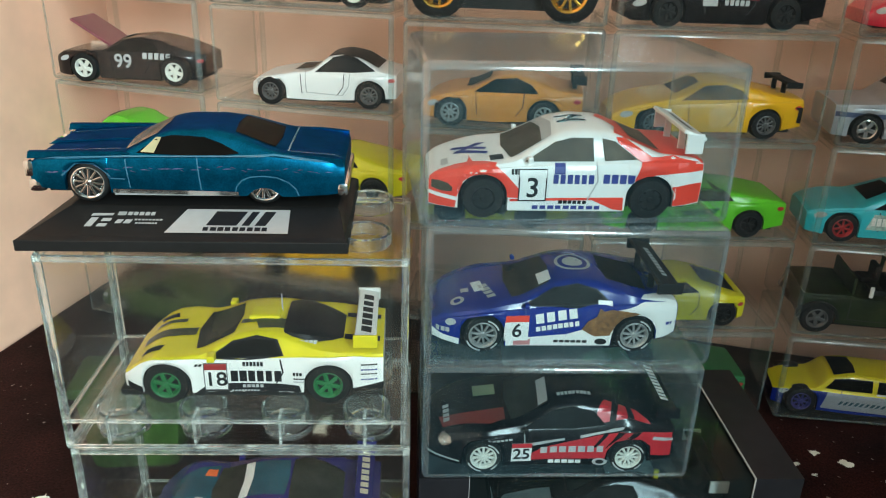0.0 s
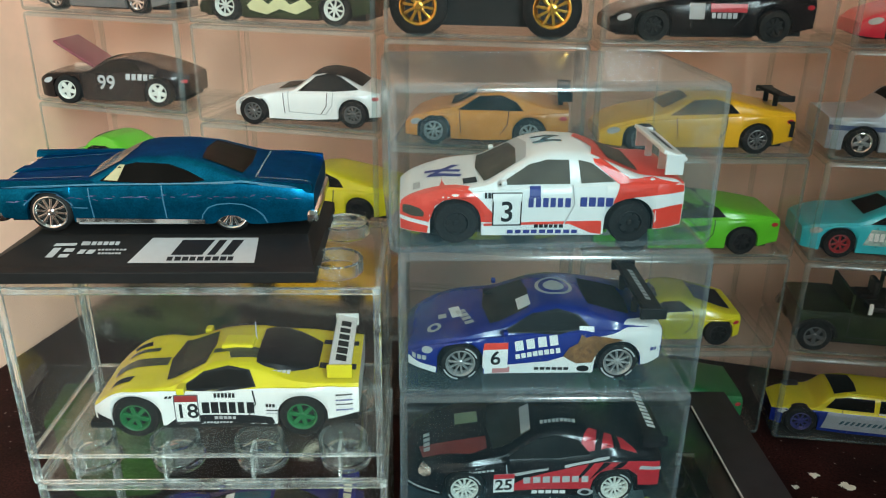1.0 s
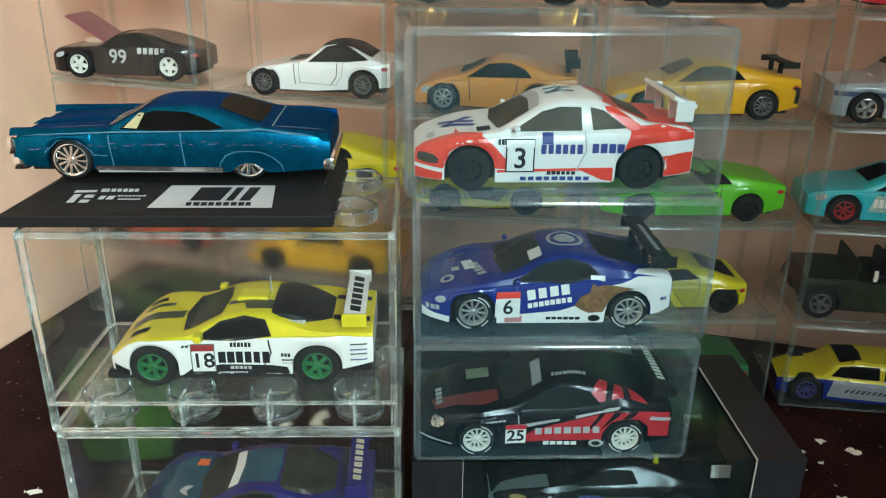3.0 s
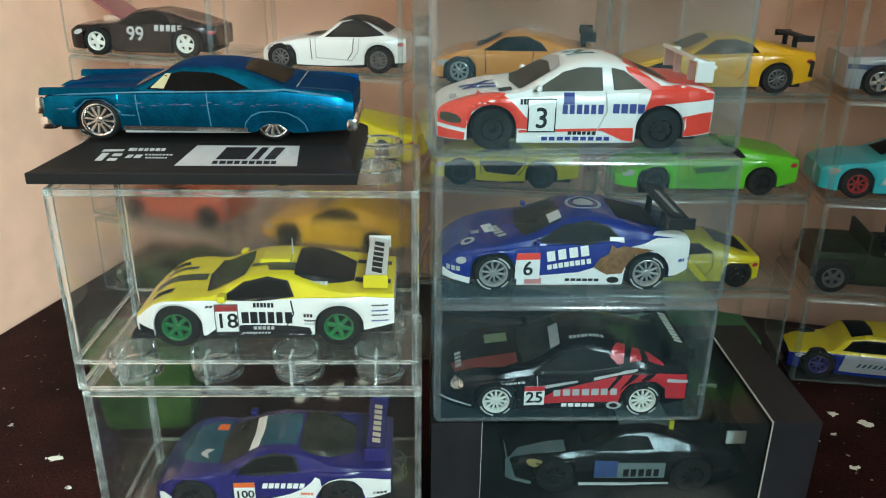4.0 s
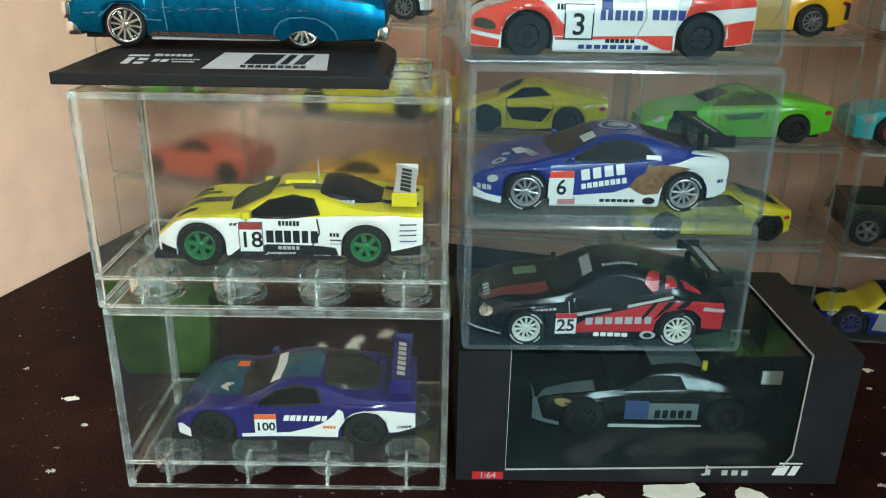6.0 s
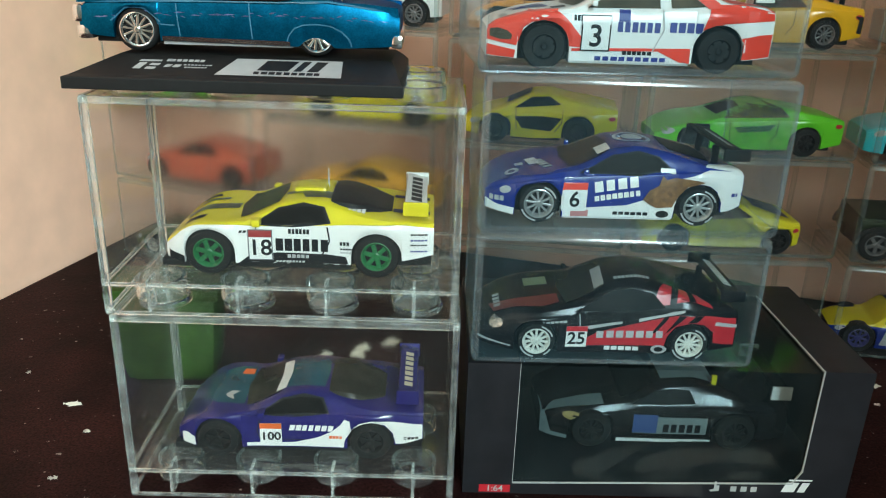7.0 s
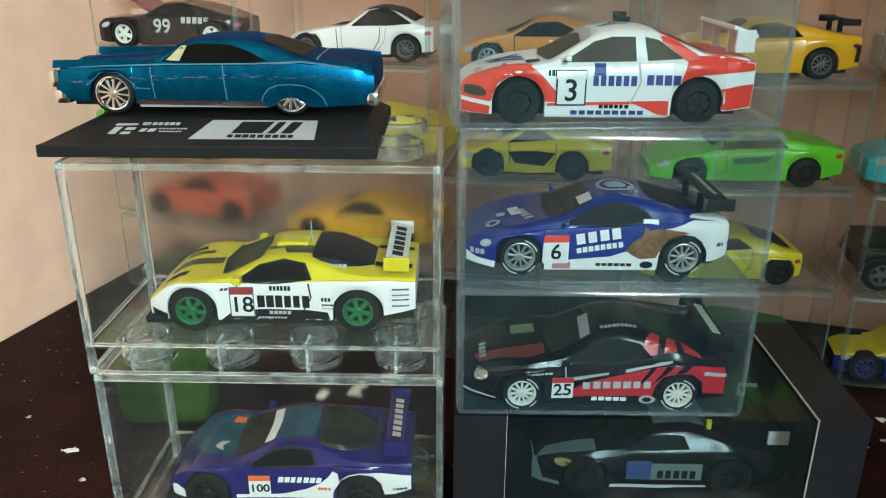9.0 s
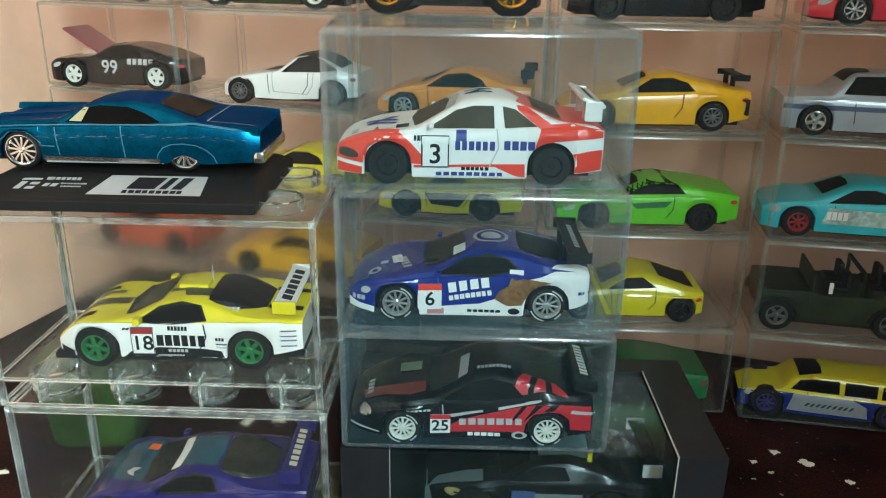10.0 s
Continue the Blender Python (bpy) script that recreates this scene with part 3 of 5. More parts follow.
for v in bm.verts:
    v.co.x *= 0.84 + 0.16 * v.co.z / 31
    v.co.y *= 0.86 + 0.14 * v.co.z / 31
part("body", bm, LEAF, tub, smooth=True)
part("lid", box(-17.6, 17.6, -10.6, 10.6, 29, 33.5, bevel=1.8), LEAF, tub, "rounded top of the added green block", True)

# ---- the black plinth with printed sign ----
plinth = thing("display_plinth", at(-98.0, 170.5, 103.8, 0.6), "black plastic display plinth with a printed silver sign", "plinth")
bm = bmesh.new()
outline = [(0, 0), (45, 0), (45, 2.6), (43.5, 3.4), (38, 5.6), (13.5, 5.9), (2.2, 2.9), (0, 2.6)]
a = [bm.verts.new((0 + (8 if z > 4 else (2 if z > 2.7 else 0)), y, z)) for y, z in outline]
b = [bm.verts.new((71.2 - (3 if z > 4 else (1 if z > 2.7 else 0)), y, z)) for y, z in outline]
bm.faces.new(a)
bm.faces.new(list(reversed(b)))
for i in range(len(a)):
    j = (i + 1) % len(a)
    bm.faces.new((a[i], b[i], b[j], a[j]))
bmesh.ops.bevel(bm, geom=list(bm.edges), offset=0.25, segments=2, affect="EDGES", profile=0.6)
part("base", bm, BLACK, plinth)
SILVER = paint("silver_print", (0.50, 0.51, 0.51), 0.4, metal=0.3, coat=0, vary=0.06, scale=400)
SLOPE = Matrix.Translation((0, 2.2, 2.95)) @ Matrix.Rotation(math.atan2(3.0, 11.3), 4, "X")


def on_slope(name, bm, x, y, material, lift=0.08, label=""):
    bmesh.ops.transform(bm, matrix=SLOPE @ Matrix.Translation((x, y, lift)), verts=bm.verts)
    return part(name, bm, material, plinth, label)


on_slope("sign_plate", flat([(31.0, 1.2), (57.8, 1.2), (57.4, 10.2), (34.2, 10.2)]), 0, 0, SILVER, label="silver printed name plate")
on_slope("sign_figure", flat([(-6.9, -2.7), (-0.2, -2.7), (1.6, 2.7), (-5.4, 2.7)], [(0.9, -2.7), (2.6, -2.7), (4.3, 2.7), (2.6, 2.7)], [(3.8, -2.7), (6.2, -2.7), (8.0, 2.7), (5.5, 2.7)]), 46.4, 6.6, INK, 0.16)
on_slope("sign_figure", bars(9, 14.5, 1.4), 46.3, 2.6, INK, 0.16)
ring = flat([(13.2, 2.4), (19.8, 2.4), (21.4, 9.2), (14.8, 9.2)])
f = bmesh.ops.inset_individual(ring, faces=ring.faces[:], thickness=0.35)
bmesh.ops.delete(ring, geom=[q for q in ring.faces if q not in f["faces"]], context="FACES")
on_slope("emblem", ring, -1.5, 0, GREY)
on_slope("emblem", flat([(15, 7.2), (19.8, 7.4), (19.9, 8.3), (15.3, 8.2)], [(14.6, 3.2), (16.2, 3.2), (17.0, 6.6), (15.4, 6.6)], [(17.2, 3.2), (19.2, 3.2), (19.5, 4.4), (17.5, 4.4)], [(17.7, 5.2), (19.8, 5.2), (20.0, 6.4), (18, 6.4)]), -1.5, 0, GREY)
on_slope("printed_bars", bars(6, 7.6, 1.3, seed=3), 27.0 - 3.0, 8.2, GREY)
on_slope("printed_bars", rect(1.4, 1.4), 21.6 - 2.6 + 1.0, 8.2, GREY)
on_slope("printed_bars", bars(2, 3.6, 1.5, lean=0.3, seed=8), 21.4, 5.2, GREY)
on_slope("printed_bars", bars(8, 6.2, 0.6, seed=4), 26.6, 5.9, GREY)
on_slope("printed_bars", bars(7, 5.0, 0.6, seed=5), 26.4, 4.6, GREY)

# ---- the black carton with a window ----
carton = thing("window_carton", at(-10, 176.5, 0), "black printed carton with a clear window showing a car", "carton")
CARD = paint("black_card", (0.014, 0.014, 0.017), 0.45, coat=0.05, vary=0.35, scale=150, spec=0.3)
W, D, H, T = 101.5, 54.0, 38.6, 0.7
part("back_panel", box(0, W, D - T, D, 0, H), CARD, carton)
part("side_panel", box(0, T, 0, D - T, 0, H), CARD, carton)
part("side_panel", box(W - T, W, 0, D - T, 0, H), CARD, carton)
part("base_panel", box(T, W - T, 0, D - T, 0, T), CARD, carton)
part("front_panel", box(T, 13, 0, T, T, H - T), CARD, carton)
part("front_panel", box(88.5, W - T, 0, T, T, H - T), CARD, carton)
part("front_panel", prism(bmesh.new(), [(13, T), (88.5, T), (88.5, 9.0), (86.4, 5.2), (13, 3.4)], 0, T), CARD, carton)
part("top_panel", box(T, 13, 0, D - T, H - T, H), CARD, carton)
part("top_panel", box(88.5, W - T, 0, D - T, H - T, H), CARD, carton)
part("top_panel", box(13, 88.5, 46, D - T, H - T, H), CARD, carton)
# film haze puts a grey-green reflection into the colour
FILM = clear("window_film", (0.84, 0.89, 0.90), 0.008, 0.010, 0.12, 2.0, haze_colour=(0.6, 0.85, 0.85))
bm = bmesh.new()
add_box(bm, 13, 88.5, 0.8, 1.0, 3, H - 0.9)
add_box(bm, 13, 88.5, 1.0, 46, H - 1.1, H - 0.9)
part("window", bm, FILM, carton, "clear film window folded over the top")
LINE = paint("pale_outline_print", (0.42, 0.44, 0.43), 0.5, coat=0, vary=0.1)
bm = bmesh.new()
for (xa, za), (xb, zb) in (((13, 3.4), (86.4, 5.2)), ((86.4, 5.2), (88.5, 9.0)), ((88.5, 9.0), (88.5, H)), ((13, 3.4), (13, H))):
    ln = math.hypot(xb - xa, zb - za)
    t = 0.15 if xa > 13.5 or xb > 13.5 else 0.07
    add_box(bm, 0, ln + 0.2, -0.12, 0.3, -t, t, m=Matrix.Translation((xa, 0, za)) @ Matrix.Rotation(-math.atan2(zb - za, xb - xa), 4, "Y"))
add_box(bm, 88.3, 88.7, 0, 46, H - 0.3, H + 0.1)
part("outline", bm, LINE, carton, "thin pale printed outline round the window")


def on_front(name, bm, x, z, material, parent, y=-0.1):
    bmesh.ops.transform(bm, matrix=Matrix.Translation((x, y, z)) @ Matrix.Rotation(math.pi / 2, 4, "X"), verts=bm.verts)
    return part(name, bm, material, parent)


on_front("scale_print", rect(8.2, 2.3), 8.4, 1.6, CRIMSON, carton)
on_front("scale_print", letters("1:64", 2.6, 0.03), 8.4, 1.6, LINE, carton, -0.2)
on_front("emblem", flat([(0, 0), (2.0, 0.3), (2.0, 2.0), (1.2, 2.0), (1.2, 3.2), (0.6, 3.4), (0.6, 0.9), (-0.6, 0.5)]), 65.5, 2.2, LINE, carton)
on_front("printed_bars", bars(3, 8.0, 1.6, gap=0.35, seed=12), 74.5, 3.2, LINE, carton)
on_front("emblem", flat([(0.4, 0.2), (3.8, 0.2), (4.9, 3.2), (1.5, 3.2)],
                        [(4.6, 0.2), (6.6, 0.2), (7.7, 3.2), (5.7, 3.2)], [(1.8, 3.7), (8.0, 3.7), (8.2, 4.2), (2.0, 4.2)]), 83.5, 2.4, WHITE, carton)

# ---- the cars in front ----
def spec(base, **more):
    s = dict(base)
    s.update(more)
    return s


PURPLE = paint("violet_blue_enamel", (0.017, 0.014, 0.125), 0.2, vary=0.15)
TEALTOP = paint("dark_teal_enamel", (0.008, 0.07, 0.11), 0.2, vary=0.3, scale=150)
GREENRIM = paint("green_rim_paint", (0.012, 0.13, 0.04), 0.4, vary=0.15)
WHITERIM = paint("white_rim_paint", (0.62, 0.64, 0.58), 0.4)
STEEL = paint("silver_rim_paint", (0.42, 0.43, 0.42), 0.3, metal=0.6)

MIDSHIP = dict(ends=(-31.2, 33.0), axles=(-20.2, 19.4), arch=6.1, hub=5.2, radius=5.6, width=28.5, tyre=4.6, flare=0.7, tumble=0.028,
               top=[(-31.5, 6.6), (-29.5, 8.8), (-26, 11.2), (-22, 12.5), (-12, 13.2), (-3, 17.4), (2, 18.1), (7, 17.9), (16, 15.4), (24, 14.2), (33.5, 13.6)],
               shoulder=[(-31.5, 6.0), (-29, 8.4), (-26, 11.0), (-23, 12.3), (-18, 12.6), (-8, 12.2), (6, 12.7), (18, 13.4), (26, 13.4), (33.5, 12.6)],
               plan=[(-31.5, 0.70), (-30, 0.82), (-26, 0.93), (-18, 0.99), (0, 0.97), (18, 1.0), (30, 0.98), (33.5, 0.93)],
               sill=[(-31.5, 2.6), (-24, 2.4), (-12, 3.0), (12, 3.0), (26, 4.4), (33.5, 6.0)])

SIDE_WINDOW = [(-9.5, 12.5), (-3.2, 15.9), (1.6, 16.7), (6.4, 16.4), (8.0, 13.2), (0, 12.8)]


def race_plate(car, number, x, z, w, h, band, size, extra=0.0):
    plate = car.side("number_plate", rect(w, h), (x, z), WHITE, off=0.26, label="white number board")
    car.side("band", rect(w, h * 0.24), (x, z + h * 0.38), band, off=0.32, parent=car.body)
    if extra:
        a, b, c, d, e = x - w / 2, x + w / 2, z - h / 2, z + h / 2, extra
        car.side("frame", flat([(a, c), (b, c), (b, c + e), (a, c + e)], [(a, d - e), (b, d - e), (b, d), (a, d)], [(a, c + e), (a + e, c + e), (a + e, d - e), (a, d - e)], [(b - e, c + e), (b, c + e), (b, d - e), (b - e, d - e)]), (0, 0), paint("plate_frame", (0.10, 0.10, 0.11), 0.5, coat=0), off=0.36, parent=car.body)
    car.side("number", letters(number, size, 0.09), (x, z - h * 0.1), INK, off=0.36, parent=car.body)
    return plate


def midship_racer(m, label, colours, rim, skirt):
    s = spec(MIDSHIP, paint=colours, rim=rim, spokes=6, spoke=0.55, skirt_paint=skirt, skirt=1.4)
    car = Car("model_race_car", m, label, s, "racing cars in clear boxes", 110)
    car.side("side_window", flat(SIDE_WINDOW), (0, 0), GLASS, both=True, off=0.15, label="smoked side window")
    car.over("windscreen", flat([(-13.2, -9.8), (-4.0, -8.0), (-3.0, 0), (-4.0, 8.0), (-13.2, 9.8), (-14.6, 0)]), (0, 0), SMOKE, off=0.15, label="smoked windscreen")
    car.side("window_trim", flat(grown(SIDE_WINDOW, 0.7)), (0, 0), INK, both=True, off=0.11)
    car.side("door_gap", flat([(-9.0, 12.2), (-8.75, 12.2), (-9.9, 8.4), (-9.2, 5.4), (-9.45, 5.4), (-10.2, 8.4)], [(-9.2, 5.4), (6.4, 5.4), (6.4, 5.6), (-9.2, 5.6)]), (0, 0), INK, off=0.12)
    car.add("engine_hood", hull([(8.2, 9.8, 12.9, 18.3), (10.5, 10.5, 12.9, 18.5), (13.5, 10.6, 13.0, 18.0), (17, 10.0, 13.2, 16.8), (20, 8.8, 13.4, 15.5), (22.8, 6.8, 13.6, 14.6)]), INK if colours[1] is YELLOW else SMOKE, "black louvred engine hood", True)
    car.add("rear_diffuser", box(28.0, 32.6, -11.6, 11.6, 2.6, 5.0, bevel=0.4), BLACK)
    car.mirrors(-8.6, 13.6, colours[1], 1.25)
    car.add("front_splitter", box(-32.2, -25.5, -12.2, 12.2, 1.2, 3.0, bevel=0.4), BLACK)
    if colours[1] is YELLOW:
        car.add("roof_scoop", box(-1.4, 6.6, -3.0, 3.0, 17.0, 18.9, bevel=0.8), colours[1])
    return car


# the yellow and white car
car = midship_racer(at(-52.6, 194.2, 58.9, 0.6), "yellow and white model race car with green wheels", [WHITE, YELLOW], GREENRIM, BLACK)
DARKSTRIPE = paint("dark_green_stripe", (0.03, 0.045, 0.02), 0.4, vary=0.2)
car.over("hood_stripe", flat([(-28, -3.6), (-15, -2.6), (-15, 1.2), (-28, 0.4)]), (0, 0), DARKSTRIPE, off=0.14)
car.over("hood_vent", flat([(-27, -9.6), (-22.2, -9.8), (-21.6, -7.4), (-26, -7.2)], [(-27, 9.6), (-22.2, 9.8), (-21.6, 7.4), (-26, 7.2)]), (0, 0), BLACK, off=0.15)
car.over("hood_vent", flat([(-27, 3.8), (-19, 4.4), (-19, 6.2), (-26, 5.6)]), (0, 0), DARKSTRIPE, off=0.15)
car.over("roof_stripe", flat([(-3, -2.4), (9, -2.6), (9, -7.0), (2, -7.6), (1, -4.6), (-3, -4.4)]), (0, 0), DARKSTRIPE, off=0.14)
car.over("tail_stripe", flat([(23, -6.8), (32, -6.8), (32, -4.2), (23, -4.2)], [(23, 5), (32, 5), (32, 7.4), (23, 7.4)]), (0, 0), INK, off=0.15)
for name, bm, x, z, ink in (("printed_bars", bars(5, 4.6, 1.1, seed=2), 12.6, 13.9, WHITE), ("printed_bars", bars(6, 7.0, 1.2, lean=0.3, seed=3), 13.4, 15.6, GREY)):
    bmesh.ops.transform(bm, matrix=Matrix.Translation((x, -10.75, z)) @ Matrix.Rotation(math.pi / 2 - (0.25 if z > 15 else 0), 4, "X"), verts=bm.verts)
    car.add(name, bm, ink)
race_plate(car, "18", -8.0, 7.7, 5.8, 7.6, paint("dark_red_print", (0.30, 0.02, 0.02), 0.45, coat=0), 5.6, 0.25)
car.side("printed_word", bars(6, 12.8, 3.1, gap=0.14, seed=6), (2.0, 7.9), INK, off=0.18, label="row of heavy black printed bars")
car.side("printed_bars", bars(6, 5.2, 1.1, gap=0.15, seed=7), (1.2, 11.2), INK, off=0.18)
car.side("printed_bars", bars(5, 5.4, 0.9, seed=12), (1.0, 5.0), GREY, off=0.2)
car.side("printed_bars", bars(9, 7.0, 0.5, lean=0.4, seed=13), (-1.0, 3.6), GREY, off=0.2)
car.side("lower_skirt", flat([(-13.4, 2.9), (12.9, 2.9), (12.2, 5.2), (8, 5.7), (-4.0, 5.9), (-11, 4.8)]), (0, 0), INK, off=0.14)
car.side("lower_corner", flat([(-30.3, 2.7), (-26.0, 2.5), (-25.6, 4.0), (-30.3, 5.2)]), (0, 0), INK, off=0.14)
car.side("printed_bars", bars(3, 2.4, 0.9, seed=4), (12.0, 8.6), INK, off=0.18)
car.side("printed_bars", bars(4, 2.6, 0.45, seed=5), (12.2, 7.2), INK, off=0.18)
car.side("printed_bars", bars(4, 2.6, 0.45, seed=6), (12.2, 6.3), GREY, off=0.18)
for k, z in enumerate((11.2, 9.8, 8.6, 7.0)):
    car.side("printed_bars", bars(5, 4.2, 0.4, seed=20 + k), (29.6, z), NAVY if k % 2 else INK, off=0.16)
car.side("door_gap", flat([(7.6, 12.4), (8.0, 12.4), (8.6, 9.0), (6.6, 5.4), (6.3, 5.5), (8.2, 9.0)]), (0, 0), INK, off=0.13)
car.side("printed_bars", bars(2, 1.9, 0.6, lean=0.6, seed=3), (-12.0, 10.9), INK, off=0.15)
wing = car.wing(28.6, 18.0, 26.5, 5.4, 12, WHITE, YELLOW, legs=5.0, leg_x=-1, plate_high=3.4, far=WHITE)
bm = bars(6, 21, 2.6, gap=0.17, seed=6)
bmesh.ops.transform(bm, matrix=Matrix.Translation((28.6, 0, 18.0)) @ Matrix.Rotation(radians(12), 4, "Y") @ Matrix.Translation((0, 0, 0.56)) @ Matrix.Rotation(math.pi / 2, 4, "Z"), verts=bm.verts)
car.add("printed_word", bm, INK, parent=wing)
car.add("antenna", lathe(bmesh.new(), [(0.2, 17), (0.14, 22.6), (0.02, 22.7)], 8, "z", (6.5, 2, 0)), GREY)

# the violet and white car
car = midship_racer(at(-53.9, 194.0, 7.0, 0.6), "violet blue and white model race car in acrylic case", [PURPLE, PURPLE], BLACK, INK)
car.over("hood_panel", flat([(-26, -5), (-21, -8.4), (-14, -9.0), (-14, 11), (-20, 10.5), (-26, 6)]), (0, 0), TEALTOP, off=0.14)
car.over("hood_patch", flat([(-20, -4.5), (-18.6, -2.6), (-16.4, -2.8), (-18, -4.8), (-17.2, -7), (-19.2, -5.8)]), (0, 0), GREY, off=0.2)
car.over("hood_patch", flat([(-18, 6.5), (-14.5, 6.0), (-14.5, 9.0), (-17.5, 9.4)]), (0, 0), ORANGE, off=0.2)
car.over("roof_panel", flat([(-3, -7.2), (7, -7.4), (7.5, 0), (7, 7.4), (-3, 7.2)]), (0, 0), TEALTOP, off=0.14)
car.over("screen_strip", flat([(-5.8, -7.8), (-3.2, -7.4), (-2.6, 0), (-3.2, 7.4), (-5.8, 7.8), (-5.2, 0)]), (0, 0), WHITE, off=0.2)
race_plate(car, "100", -6.5, 7.2, 5.6, 6.4, ORANGE, 3.5)
car.side("printed_word", bars(7, 11.6, 1.6, lean=0.25, gap=0.17, seed=2), (4.2, 9.2), WHITE, off=0.18)
car.side("white_sill", flat([(-12.8, 3.4), (12.4, 3.4), (12.5, 5.0), (5, 5.0), (-3, 4.6), (-12.8, 4.5)]), (0, 0), WHITE, off=0.16)
car.side("white_sweep", flat([(0, 4.8), (12.5, 4.8), (12.9, 6.4), (14.3, 8.6), (14.0, 11.6), (12.6, 12.0), (11.6, 10.4), (9.4, 8.4), (5.6, 6.4)]), (0, 0), WHITE, off=0.17)
car.side("white_flank", flat([(14.2, 8.8), (16.4, 11.2), (19.4, 12.2), (24, 12.0), (28, 11.4), (32.8, 10.6), (32.8, 6.2), (28, 4.9), (25.9, 5.0), (25.3, 8.2), (23, 10.9), (19.4, 11.7), (15.6, 10.4)]), (0, 0), WHITE, off=0.2)
car.side("white_nose", flat([(-29.9, 3.0), (-26.3, 2.8), (-26.2, 5.4), (-28.5, 6.6), (-29.9, 6.0)]), (0, 0), WHITE, off=0.22)
car.side("printed_bars", bars(4, 3.6, 0.9, seed=2), (10.4, 6.6), ORANGE, off=0.2)
car.side("printed_bars", bars(4, 4.0, 0.8, seed=3), (30, 6.6), INK, off=0.2)
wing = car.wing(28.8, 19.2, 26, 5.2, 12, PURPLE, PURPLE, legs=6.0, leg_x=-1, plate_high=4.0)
bm = bars(7, 19, 2.2, gap=0.17, seed=7)
bmesh.ops.transform(bm, matrix=Matrix.Translation((28.8, 0, 19.2)) @ Matrix.Rotation(radians(12), 4, "Y") @ Matrix.Translation((0, 0, 0.56)) @ Matrix.Rotation(math.pi / 2, 4, "Z"), verts=bm.verts)
car.add("printed_word", bm, paint("cream_print", (0.55, 0.47, 0.36), 0.5, coat=0), parent=wing)

# the blue and white coupe
s = dict(ends=(-31.0, 29.4), axles=(-18.7, 18.7), arch=5.5, hub=4.6, radius=4.7, width=28.5, tyre=4.2, flare=0.6, tumble=0.026,
         top=[(-31, 6.2), (-29.5, 8.2), (-24, 10.4), (-12, 12.6), (-9, 13.1), (0, 17.3), (5, 17.9), (11, 17.1), (21, 14.3), (27.5, 13.6), (29.4, 12.4)],
         shoulder=[(-31, 5.4), (-27, 8.2), (-19, 10.6), (-8, 11.2), (6, 11.8), (18, 13.0), (26, 12.8), (31.5, 11.6)],
         plan=[(-31, 0.66), (-29.5, 0.80), (-25, 0.93), (-18, 1.0), (0, 0.96), (18, 1.0), (26.5, 0.95), (29.4, 0.86)],
         sill=[(-31, 2.4), (-24, 1.4), (-12, 1.4), (12, 1.4), (26, 3.6), (31.5, 5.0)], tyre_print=True, paint=BLUE, rim_size=1.14, rim=STEEL, spokes=10, spoke=0.26, skirt_paint=WHITE)
car = Car("model_race_car", at(23.2, 194.9, 74.2, 0.8), "blue and white model race car with silver wheels", s, "racing cars in clear boxes", 110)
car.side("side_window", flat([(-9.0, 11.9), (-1.0, 15.6), (4, 16.3), (8.5, 15.7), (11.5, 13.2), (4, 12.1)]), (0, 0), GLASS, both=True, off=0.15, label="smoked side window")
car.over("windscreen", flat([(-11.5, -9.6), (-2.2, -8.0), (-1.4, 0), (-2.2, 8.0), (-11.5, 9.6), (-12.6, 0)]), (0, 0), SMOKE, off=0.15, label="smoked windscreen")
car.over("rear_window", flat([(12.0, -7.4), (22.0, -8.0), (22.8, 0), (22.0, 8.0), (12.0, 7.4), (11.4, 0)]), (0, 0), GLASS, off=0.15, label="smoked rear window")
car.over("screen_strip", flat([(-4.6, -7.6), (-1.6, -7.2), (-1.6, -2.0), (-4.6, -2.0)]), (0, 0), WHITE, off=0.22)
car.mirrors(-8.4, 12.8, BLUE, 0.8)
car.over("roof_ring", disc(4.6, 5.0, 0.82), (5.0, 0.5), GREY, off=0.14)
car.over("roof_ring", disc(2.6, 2.8), (5.0, 0.5), GREY, off=0.15)
car.over("hood_print", bars(4, 8.5, 2.2, seed=2), (-17, -4.5), GREY, turn=-75, off=0.15)
car.over("hood_print", rect(2.6, 5.6), (-19.2, -1.0), WHITE, turn=8, off=0.15)
car.over("hood_print", disc(1.7, 2.0, 0.5), (-24.6, -7.0), GREY, off=0.2)
car.over("hood_print", rect(2.0, 2.2), (-22.5, -2.2), GREY, off=0.15)
car.side("headlight", disc(1.3, 0.8), (-26.4, 7.4), GREY, turn=20, off=0.25, label="silvered oval headlight")
car.side("printed_bars", bars(3, 3.4, 1.2, seed=1), (-28.2, 5.2), GREY, off=0.15)
car.side("white_lip", flat([(-31, 2.4), (-24.4, 1.5), (-24.3, 3.2), (-28, 3.6), (-31, 4.8)]), (0, 0), WHITE, off=0.14)
car.side("white_sill", flat([(-13.0, 1.5), (13.0, 1.5), (13.2, 5.4), (8, 6.8), (2, 4.6), (-13.0, 3.4)]), (0, 0), WHITE, off=0.14)
car.side("white_flank", flat([(13.2, 5.4), (14.4, 8.4), (16.4, 9.9), (18.7, 10.4), (21.0, 9.9), (23.0, 8.4), (24.2, 5.4), (24.4, 3.5), (28.0, 3.9), (29.1, 4.2), (29.1, 12.2), (26, 13.0), (20.5, 13.4), (16.5, 12.2), (11, 10.6), (8, 6.8)]), (0, 0), WHITE, off=0.2)
car.over("white_deck", flat([(19.5, -13.2), (29.0, -12.4), (29.0, -8.6), (25, -9.4), (21, -11.0)]), (0, 0), WHITE, off=0.16)
